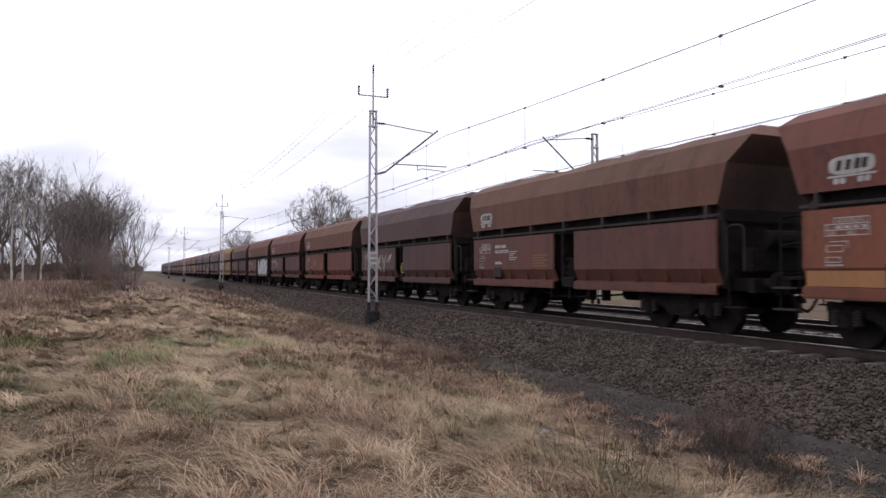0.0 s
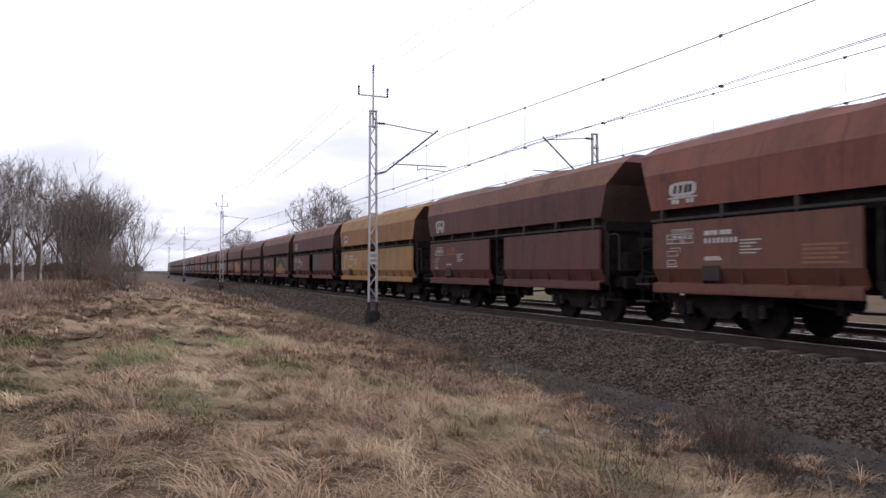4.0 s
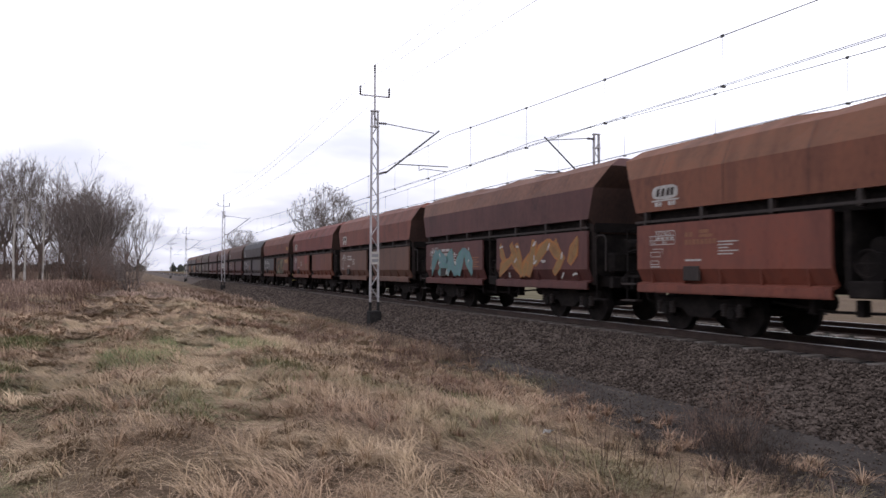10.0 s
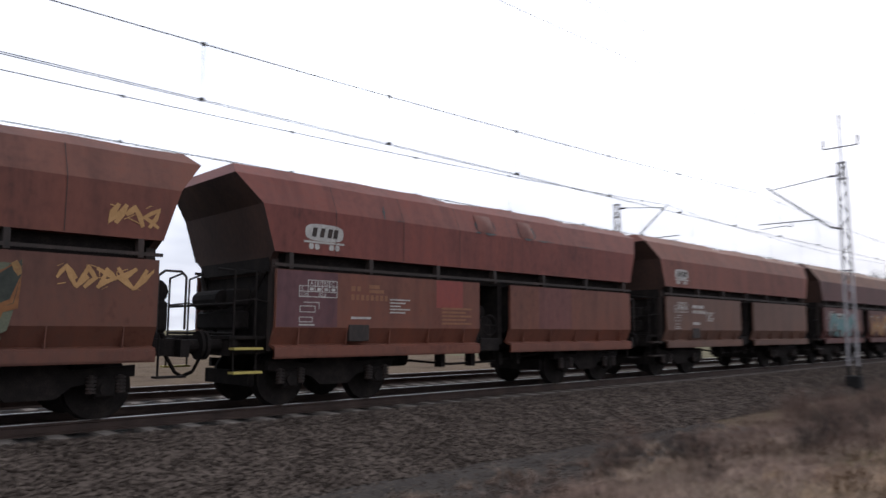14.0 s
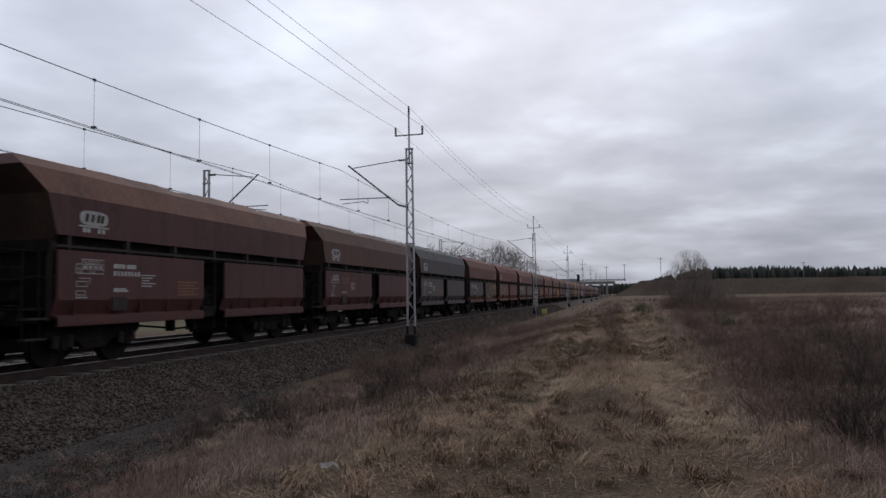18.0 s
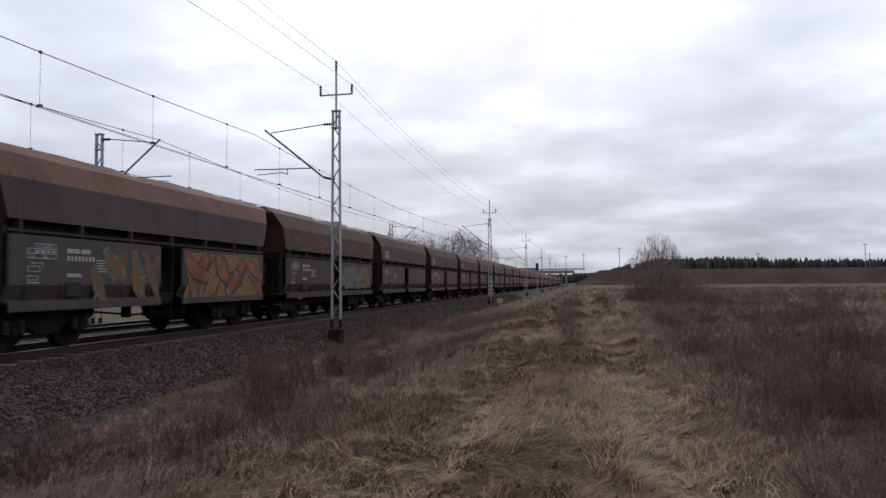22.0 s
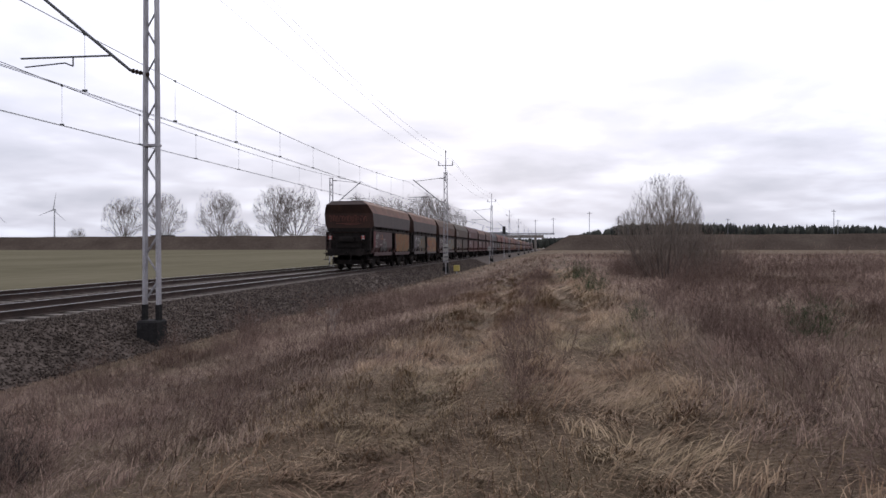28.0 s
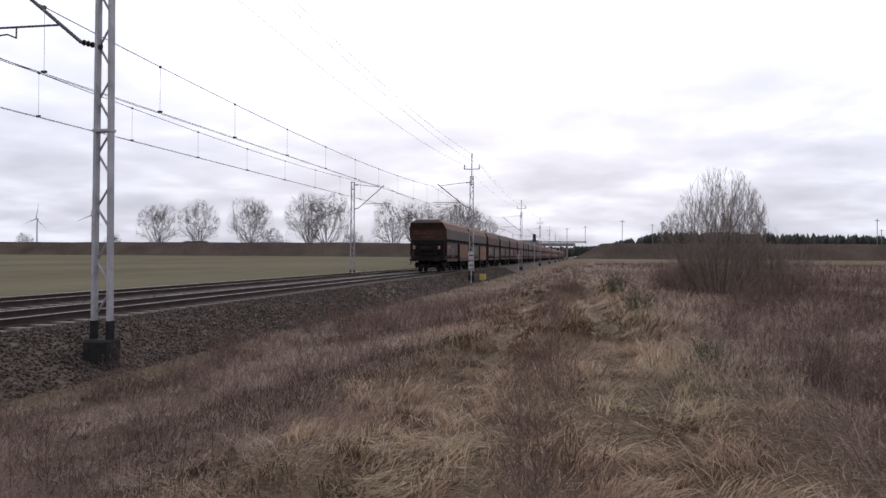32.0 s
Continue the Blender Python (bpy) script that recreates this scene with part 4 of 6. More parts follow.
graffiti(WAGONS[1], 0.55, 5.3, 0.9, 2.28, M["rust_orange"], M["black"], M["blue"], M["ochre"], 14, 4, "orange and ochre spray-painted letters edged in black")
graffiti(WAGONS[0], -3.2, -2.1, 1.08, 1.75, M["pale_tag"], M["soot_paint"], M["teal"], None, 15, 3, "small faded pale spray-painted scrawl", 0.1)
graffiti(WAGONS[0], 0.55, 5.3, 1.05, 2.3, M["mud_orange"], M["mud_ochre"], M["olive"], M["mud_ochre"], 16, 5, "weathered ochre and orange spray-painted shapes")
patch(WAGONS[0], -5.37, -5.02, 1.36, 2.3, (0.12, 0.02, 0.021))
graffiti(WAGONS[2], -4.7, 3.9, 2.74, 3.22, M["faint_pink"], M["faint_pink"], M["faint_pink"], None, 22, 7, "faint pinkish spray-painted scrawl", 0.07)
patch(WAGONS[9], -5.36, -4.15, 1.35, 2.3, (0.085, 0.036, 0.04))
patch(WAGONS[9], 1.5, 2.75, 1.35, 2.3, (0.11, 0.04, 0.034))
patch(WAGONS[9], -1.75, -1.0, 1.75, 2.3, (0.15, 0.036, 0.03))
patch(WAGONS[8], -5.36, -0.52, 1.34, 2.3, (0.05, 0.046, 0.047))
patch(WAGONS[16], 0.6, 2.2, 1.35, 2.3, (0.06, 0.045, 0.045))


def tears(w):
    """Buckled plates, ragged slits and cracks along the fold of one bin."""
    rnd = random.Random(40)
    def at(y, u, out=0.006):          # u: 0 at the fold's foot, 1 at its top
        return Vector((1.5 - 0.23 * u + out * 0.9, y, 3.38 + 0.5 * u + out * 0.4))
    def ragged(pts, wide):
        bm = bmesh.new()
        lo, hi = [], []
        for i, (y, u) in enumerate(pts):
            k = wide * rnd.uniform(0.4, 1.2) * (0.25 if i in (0, len(pts) - 1) else 1)
            steep = abs(pts[-1][1] - pts[0][1]) > 0.3
            lo.append(bm.verts.new(at(y - (k if steep else 0), u - (0 if steep else 2 * k))))
            hi.append(bm.verts.new(at(y + (k if steep else 0), u + (0 if steep else 2 * k))))
        for i in range(len(pts) - 1):
            bm.faces.new((lo[i], lo[i + 1], hi[i + 1], hi[i]))
        part("tear", bm, M["black"], w, "torn slit in the plate")
    ragged([(-0.62, 0.0), (-0.5, 0.02), (-0.42, 0.0)], 0.025)
    ragged([(-0.34, 0.01), (-0.2, 0.0), (-0.05, 0.03), (0.06, 0.01)], 0.03)
    ragged([(-0.55, 0.1), (-0.53, 0.35), (-0.47, 0.62)], 0.035)
    ragged([(0.05, 0.15), (0.07, 0.4), (0.04, 0.7)], 0.02)
    ragged([(0.98, 0.02), (1.15, 0.0), (1.3, 0.06)], 0.035)
    ragged([(1.38, 0.06), (1.45, 0.3), (1.38, 0.6), (1.27, 0.82)], 0.06)
    ragged([(0.88, 0.1), (0.86, 0.3), (0.92, 0.6)], 0.04)
    ragged([(1.45, 0.03), (1.7, 0.0), (1.9, 0.04), (2.1, 0.0)], 0.02)
    ragged([(2.3, 0.0), (2.42, 0.02)], 0.02)
    ragged([(3.05, 0.02), (3.3, 0.0), (3.6, 0.02), (3.95, 0.0)], 0.012)
    ragged([(-3.1, 0.0), (-3.08, 0.3), (-3.05, 0.55)], 0.03)
    ragged([(-2.8, 0.0), (-2.6, 0.02)], 0.018)
    for y, l in ((-0.5, 0.5), (0.92, 0.46)):
        bm = bmesh.new()
        n = 5
        grid = [[bm.verts.new(at(y + l * i / n, 0.05 + 0.78 * j / n, 0.012 + 0.055 * math.sin(math.pi * i / n) * math.sin(math.pi * j / n) ** 0.7)) for j in range(n + 1)] for i in range(n + 1)]
        for i in range(n):
            for j in range(n):
                bm.faces.new((grid[i][j], grid[i + 1][j], grid[i + 1][j + 1], grid[i][j + 1]))
        o = part("bent_plate", bm, M["dusty"], w, "buckled bulge of plate", smooth=True)
        o.color = (0.12, 0.04, 0.03, 1)


tears(WAGONS[9])
for o in WAGONS[9].children:          # one wagon still has yellow steps
    if o.name.split(".")[0] == "step" and o.data.materials[0] == M["soot_paint"]:
        o.material_slots[0].link = "OBJECT"
        o.material_slots[0].material = M["yellow"]
        o["label"] = "scuffed yellow step"
for o in WAGONS[22].children:
    if o.name.startswith("hand_wheel"):
        o.material_slots[0].link = "OBJECT"
        o.material_slots[0].material = M["yellow"]
        o["label"] = "yellow hand wheel"
for i in (13, 20):                #  yellow plates on the gear between the flaps
    bm = bmesh.new()
    box(bm, 1.3, 1.33, -0.3, 0.3, 1.38, 1.56, 0.005)
    pl = part("gear_plate", bm, M["yellow"], WAGONS[i], "yellow plate with dark marks")
    for k in range(4):
        bm = bmesh.new()
        box(bm, 1.331, 1.335, -0.25 + 0.13 * k, -0.16 + 0.13 * k, 1.42, 1.52)
        part("mark", bm, M["black"], pl)
bm = bmesh.new()
rnd8 = random.Random(12)
for i in range(6):
    x = -0.75 + i * 0.3
    f = lambda z: 5.42 + 0.24 * (z - 2.6) / 0.78 + 0.014
    zs = [2.75 + rnd8.uniform(0, 0.1), 3.0 + rnd8.uniform(-0.1, 0.1), 3.2 + rnd8.uniform(-0.1, 0.1), 2.8 + rnd8.uniform(0, 0.2)]
    pipe(bm, [(x + rnd8.uniform(-0.08, 0.16), f(z), z) for z in zs], 0.012, 4)
small(part("graffiti", bm, M["white"], WAGONS[8], "faded white spray-painted scrawl"))
M["rusty_fold"] = material("rusty_brown_folded_plate", [(0.05, 0.024, 0.016), (0.095, 0.04, 0.024), (0.13, 0.058, 0.034), (0.09, 0.05, 0.036)], 0.7, scale=0.9, fine=14, stretch=(1, 0.7, 0.45))
for i in (0, 1, 5, 11, 14, 15, 16, 18):          # their folded tops have rusted
    for o in WAGONS[i].children:
        if o.name.startswith("hopper"):
            o.material_slots[2].link = "OBJECT"
            o.material_slots[2].material = M["rusty_fold"]
for s in (-1, 1):
    bm = bmesh.new()
    box(bm, s * 1.0 - 0.1, s * 1.0 + 0.1, -6.09, -6.06, 1.82, 2.04)
    t = part("tail_board", bm, M["red"], WAGONS[0], "red and white square tail board")
    bm = bmesh.new()
    v = [bm.verts.new((s * 1.0 + dx, -6.094, z)) for dx, z in ((-0.1, 1.82), (0.1, 1.82), (0, 1.93), (0.1, 2.04), (-0.1, 2.04))]
    bm.faces.new(v[:3]); bm.faces.new(v[2:])
    part("white_field", bm, M["white"], t, "white hourglass")
rnd0 = random.Random(2)
lean = lambda z: -5.42 - 0.24 * (z - 2.6) / 0.78 - 0.014
for i in range(12):
    bm = bmesh.new()
    x = -1.15 + i * 0.19
    z = [2.86 + rnd0.uniform(0, 0.06), 3.2 + rnd0.uniform(-0.06, 0.06), 3.22, 2.9]
    dx = [0, rnd0.uniform(-0.03, 0.03), 0.11, 0.1 + rnd0.uniform(-0.03, 0.05)]
    pipe(bm, [(x + d, lean(h), h) for d, h in zip(dx, z)], 0.009, 4)
    part("scrawl_line", bm, M["dull_red"], WAGONS[0], "faded red spray-painted line")
for z, x0, x1 in ((2.78, -0.8, 0.75), (2.71, -0.3, 0.5)):
    bm = bmesh.new()
    rod(bm, (x0, lean(z), z), (x1, lean(z + 0.01), z + 0.01), 0.009, 4)
    part("scrawl_line", bm, M["dull_red"], WAGONS[0], "faded red spray-painted line")


# ---- trees and shrubs, bare in winter ----
M["bark"] = material("grey_brown_bark", [(0.045, 0.036, 0.031), (0.08, 0.066, 0.057), (0.12, 0.1, 0.088)], 0.95, scale=2, fine=20)
M["birch"] = material("birch_bark", [(0.05, 0.045, 0.04), (0.3, 0.28, 0.26), (0.42, 0.4, 0.37)], 0.9, scale=3, fine=12, stretch=(1, 1, 0.4))
M["willow"] = material("willow_twigs", [(0.12, 0.094, 0.078), (0.18, 0.145, 0.12), (0.24, 0.195, 0.163)], 0.95, scale=1.5, fine=20)
M["dark_weed"] = material("dark_brushwood", [(0.022, 0.016, 0.013), (0.042, 0.031, 0.026), (0.07, 0.052, 0.043)], 0.95, scale=1, fine=9, island=True)
M["weed"] = material("dead_weed_stalks", [(0.066, 0.039, 0.031), (0.126, 0.079, 0.062), (0.2, 0.137, 0.108)], 0.95, scale=1, fine=9, island=True)


def tubes(segs, sides=3):
    """Arrays of tapered tubes: segs (n, 8) = x0 y0 z0 x1 y1 z1 r0 r1."""
    s = np.asarray(segs, float)
    a, b, r0, r1 = s[:, 0:3], s[:, 3:6], s[:, 6], s[:, 7]
    d = b - a
    d /= np.maximum(np.linalg.norm(d, axis=1, keepdims=True), 1e-9)
    ref = np.where(np.abs(d[:, 2:3]) > 0.9, [[1.0, 0, 0]], [[0, 0, 1.0]])
    u = np.cross(d, ref); u /= np.linalg.norm(u, axis=1, keepdims=True)
    v = np.cross(d, u)
    ang = np.arange(sides) * 2 * np.pi / sides
    ring = u[:, None] * np.cos(ang)[None, :, None] + v[:, None] * np.sin(ang)[None, :, None]
    verts = np.concatenate([a[:, None] + ring * r0[:, None, None], b[:, None] + ring * r1[:, None, None]], 1).reshape(-1, 3)
    base = (np.arange(len(s)) * 2 * sides)[:, None]
    f = []
    for i in range(sides):
        j = (i + 1) % sides
        f.append(np.concatenate([base + i, base + j, base + sides + j, base + sides + i], 1))
    return verts, np.concatenate(f)


def unit(v):
    return v / np.maximum(np.linalg.norm(v, axis=1, keepdims=True), 1e-9)


def grow(rng, p, d, L, r, levels, bits=3, wander=0.12, rise=0.08, spread=0.55, side=0.55, ends=2, keep=0.74, thin=0.62, least=0.01):
    """All limbs of one level at a time: each wanders in bits, puts out side limbs and forks at its end."""
    p, d, L, r = np.array(p, float), unit(np.array(d, float)), np.array(L, float), np.array(r, float)
    out = []
    for lev in range(levels):
        kids = []
        n = bits if lev < levels - 1 else 2
        for j in range(n):
            d = unit(d + rng.normal(0, wander * (1 + 0.25 * lev), d.shape) + np.array([0, 0, rise]))
            q = p + d * (L / n)[:, None]
            r2 = np.maximum(r * (0.9 if j < n - 1 else 0.82), least * 0.6)
            out.append(np.concatenate([p, q, r[:, None], r2[:, None]], 1))
            p, r = q, r2
            last = j == n - 1
            for _ in range(ends if last else 1):
                m = np.full(len(p), True) if last else rng.random(len(p)) < side
                k = int(m.sum())
                s = rng.normal(0, 1, (k, 3))
                s = unit(s - d[m] * (s * d[m]).sum(1, keepdims=True))
                w = spread * rng.uniform(0.5, 1.25, (k, 1)) * (0.8 if last else 1.3)
                kids.append((p[m], unit(d[m] + s * w), L[m] * keep * rng.uniform(0.7, 1.15, k) * (1 if last else 0.85), np.maximum(r[m] * (thin if not last else thin * 1.15), least)))
        p, d, L, r = [np.concatenate(c) for c in zip(*kids)]
    return np.concatenate(out)


def tree_mesh(seed, tall, base, limbs, lean, trunk, levels, least, spread=0.5, rise=0.07):
    """A bare tree: a bent trunk that forks into limbs, and those again into ever finer twigs."""
    rng = np.random.default_rng(seed)
    t, p = [], np.array([0, 0, -0.4])
    for k in range(5):
        q = np.array([rng.normal(0, trunk * 0.3), rng.normal(0, trunk * 0.3), -0.4 + (base + 0.4) * (k + 1) / 5])
        t.append((*p, *q, trunk * (1.2 - 0.1 * k), trunk * (1.1 - 0.1 * k)))
        p = q
    a = rng.uniform(0, 2 * np.pi) + np.arange(limbs) * 2.4
    ln = lean * np.sqrt((np.arange(limbs) + 0.4) / limbs)
    d = np.stack([np.cos(a) * ln, np.sin(a) * ln, np.ones(limbs)], -1)
    low = rng.uniform(0.0, 0.35, limbs) * ln / lean
    L = (tall - base) * 0.34 * rng.uniform(0.85, 1.1, limbs) * (1.08 - 0.2 * ln / lean)
    foot = np.stack([0 * a, 0 * a, base * (1 - low)], -1)
    return np.concatenate([np.array(t), grow(rng, foot, d, L, np.full(limbs, trunk * 0.55), levels, spread=spread, rise=rise, least=least)])


def within(s, wide, tall, mid):
    """Drops the twigs that stray out of a rounded crown."""
    c = s[:, 3:6]
    e = (c[:, 0] ** 2 + c[:, 1] ** 2) / wide ** 2 + ((c[:, 2] - mid) / (tall - mid)) ** 2
    return s[(e < 1) | (c[:, 2] < mid) & (c[:, 0] ** 2 + c[:, 1] ** 2 < (wide * 1.02) ** 2)]


def bush_mesh(seed, tall, stems, foot, lean, r, levels, least, rise=0.06, spread=0.4, side=0.6, keep=0.72):
    """Many stems from one foot, opening into a dome of fine twigs."""
    rng = np.random.default_rng(seed)
    a, u = rng.uniform(0, 2 * np.pi, stems), np.sqrt(rng.random(stems))
    p = np.stack([foot * u * np.cos(a), foot * u * np.sin(a), np.full(stems, -0.08)], -1)
    d = np.stack([lean * u * np.cos(a), lean * u * np.sin(a), np.ones(stems)], -1) + rng.normal(0, 0.08, (stems, 3))
    L = tall * 0.42 * rng.uniform(0.75, 1.08, stems) * (1.05 - 0.3 * u * u)
    return grow(rng, p, d, L, np.full(stems, r) * rng.uniform(0.5, 1.1, stems), levels, rise=rise, spread=spread, side=side, keep=keep, least=least, wander=0.07)


def split_tree(name, s, at, label, category, group, trunk_mat, twig_mat, cut):
    t = thing(name, at, label, category, group)
    thick = s[:, 6] > cut
    part("trunk", raw_mesh("trunk", *tubes(s[thick], 6), trunk_mat, True), None, t)
    part("crown", raw_mesh("crown", *tubes(s[~thick], 3), twig_mat), None, t, "fine bare twigs")
    return t


def put(first, x, y, scale, turn, z=None, label=""):
    m = pose(x, y, float(height(x, y)) - 0.05 if z is None else z, 0, 0, turn) @ Matrix.Diagonal((scale, scale, scale * 1.0, 1))
    c = copy_thing(first, Matrix.Identity(4))
    c.matrix_basis = m
    if label:
        c["label"] = label
    return c


def woods():
    rnd = random.Random(11)
    kinds = []
    spots = [(rnd.uniform(1.0, 27), rnd.uniform(-114, -80)) for _ in range(62)]
    spots = [(x, y) for x, y in spots if x > 2.0 + (-y - 76) * 0.05]
    for k in range(5):
        birch = k == 3
        s = tree_mesh(20 + k, 12.5, 6.5 if birch else 2.6 + 0.5 * (k % 3), 7 if birch else 6, 0.34 if birch else 0.62, 0.09 if birch else 0.13, 5, 0.011, 0.42 if birch else 0.52)
        x, y = spots[k]
        kinds.append(split_tree("birch_tree" if birch else "bare_tree", s, pose(x, y, float(height(x, y)) - 0.05), "slender birch with pale bark, bare in winter" if birch else "bare deciduous tree with fine grey twigs in winter", "tree", "edge of the wood", M["birch"] if birch else M["bark"], M["twig"], 0.035))
    for x, y in spots[5:]:
        put(rnd.choice(kinds[:3] + kinds[4:]), x, y, rnd.uniform(0.8, 1.12), rnd.uniform(0, 360))
    for x, y in ((8.8, -71), (7.6, -72.5), (9.7, -71.5), (11.2, -72)):
        put(kinds[3], x, y, rnd.uniform(0.85, 1.05), rnd.uniform(0, 360))
    for x, y in ((6.2, -90), (4.5, -89.2), (2.8, -88.4), (1.0, -87.7), (-0.2, -87.2), (3.6, -86), (5.4, -85.5)):
        put(rnd.choice(kinds[:3]), x, y, rnd.uniform(0.82, 0.95), rnd.uniform(0, 360))
    # the dark thorn and the ragged bush at the corner of the wood
    s = bush_mesh(31, 6.0, 16, 0.5, 0.8, 0.07, 5, 0.012, 0.02, 0.6)
    c = split_tree("thorn_bush", s, pose(4.6, -77, float(height(4.6, -77))), "dense dark bare thorn bush at the edge of the wood", "bush", "edge of the wood", M["bark"], M["twig"], 0.035)
    for x, y, k in ((0.3, -49.5, 0.46), (3.2, -79, 0.72), (2.4, -76, 0.62), (8.0, -80, 0.62), (2.3, -84, 0.85), (11.5, -83, 0.6), (15, -84, 0.7), (21, -84, 0.7)):
        put(c, x, y, k, rnd.uniform(0, 360), label="dark tangled bare bush under the trees")
    # round trees beyond the far track
    s = within(tree_mesh(41, 18, 3.5, 13, 1.1, 0.36, 6, 0.024, 0.5, 0.05), 6.6, 17, 9)
    a = split_tree("bare_tree", s, pose(-29, -118, -0.5), "broad round-crowned bare tree beyond the railway", "tree", "trees beyond the line", M["bark"], M["twig"], 0.07)
    put(a, -27, -205, 0.8, 80)
    put(a, -36, -124, 0.8, 200)
    # limes and poplars behind the embankment
    more = []
    for seed in (43, 44):
        s = within(tree_mesh(seed, 37, 5, 15, 1.1, 0.34, 6, 0.035, 0.6, 0.06), 12.5, 34, 18)
        x = (-280, -251)[seed - 43]
        more.append(split_tree("bare_tree", s, pose(x, 452, 0.3) @ Matrix.Scale(1.16, 4), "tall bare tree standing behind the embankment", "tree", "trees behind the embankment", M["bark"], M["twig"], 0.13))
    for i, (x, k) in enumerate(((-216, 1.28), (-178, 1.34), (-160, 1.34), (-116, 1.1), (-100, 1.12), (-82, 1.15), (-70, 1.08), (-394, 0.5), (-322, 0.5), (-201, 0.6), (-142, 0.55), (-60, 0.8))):
        put(more[i % 2], x, 455 + rnd.uniform(-8, 14), k, rnd.uniform(0, 360))


M["twig"] = material("weathered_grey_twigs", [(0.085, 0.069, 0.062), (0.135, 0.111, 0.1), (0.18, 0.151, 0.136)], 0.95, scale=2, fine=20)
woods()


def willow():
    s = bush_mesh(5, 3.4, 84, 0.45, 0.72, 0.01, 5, 0.0022, 0.07, 0.46, 0.72, 0.68)
    c = s[:, 3:6]
    dome = (c[:, 0] ** 2 + c[:, 1] ** 2) / 1.06 ** 2 + ((np.maximum(c[:, 2], 1.6) - 1.6) / 1.55) ** 2
    lobe = ((c[:, 0] + 0.8) ** 2 + c[:, 1] ** 2) / 0.72 ** 2 + ((np.maximum(c[:, 2], 1.2) - 1.2) / 0.95) ** 2
    ragged = np.random.default_rng(6).uniform(0.86, 1.06, len(s))
    s = s[np.minimum(dome, lobe) < ragged]
    x, y = 3.0, 34.0
    t = thing("willow_shrub", pose(x, y, float(height(x, y))) @ Matrix.Scale(0.95, 4), "bare many-stemmed willow shrub standing in rough grass", "shrub")
    thick = s[:, 6] > 0.007
    part("trunk", raw_mesh("trunk", *tubes(s[thick], 5), M["bark"], True), None, t)
    part("crown", raw_mesh("crown", *tubes(s[~thick], 3), M["willow"]), None, t, "fine upright bare twigs")
    # young shoots that thicken its foot
    shoots = bush_mesh(17, 1.6, 30, 0.3, 0.45, 0.005, 4, 0.002, 0.1, 0.36, 0.6, 0.7)
    u = thing("willow_shoots", pose(3.5, 34.3, float(height(3.5, 34.3))), "dense brown willow shoots at the foot of a larger shrub", "shrub", "willow shoots")
    part("growth", raw_mesh("growth", *tubes(shoots, 3), M["willow"]), None, u)
    for x, y, k, a in ((4.1, 34.6, 0.95, 70), (4.7, 34.9, 0.75, 150), (2.5, 34.2, 0.7, 220)):
        c = copy_thing(u, Matrix.Identity(4))
        c.matrix_basis = pose(x, y, float(height(x, y)) - 0.03, 0, 0, a) @ Matrix.Scale(k, 4)


willow()


def brush_mesh(seed, tall, stems, lean, twigs):
    rng = np.random.default_rng(seed)
    segs = []
    for _ in range(stems):
        a, l = rng.uniform(0, 2 * np.pi), rng.uniform(0.05, lean)
        d = np.array([np.cos(a) * l, np.sin(a) * l, 1.0]); d /= np.linalg.norm(d)
        p = np.array([rng.normal(0, 0.14), rng.normal(0, 0.14), -0.05])
        h = tall * rng.uniform(0.55, 1.0)
        for i in range(3):
            d = d + rng.normal(0, 0.1, 3); d /= np.linalg.norm(d)
            q = p + d * h / 3
            r = 0.003 * (1 - 0.25 * i) * (tall / 0.9) ** 0.35
            segs.append((*p, *q, r, r * 0.75))
            for _ in range(twigs):
                e = d + rng.normal(0, 0.55, 3); e /= np.linalg.norm(e)
                segs.append((*q, *(q + e * h * rng.uniform(0.12, 0.3)), 0.0018, 0.001))
            p = q
    return raw_mesh("stalks", *tubes(segs, 3), M["weed"])


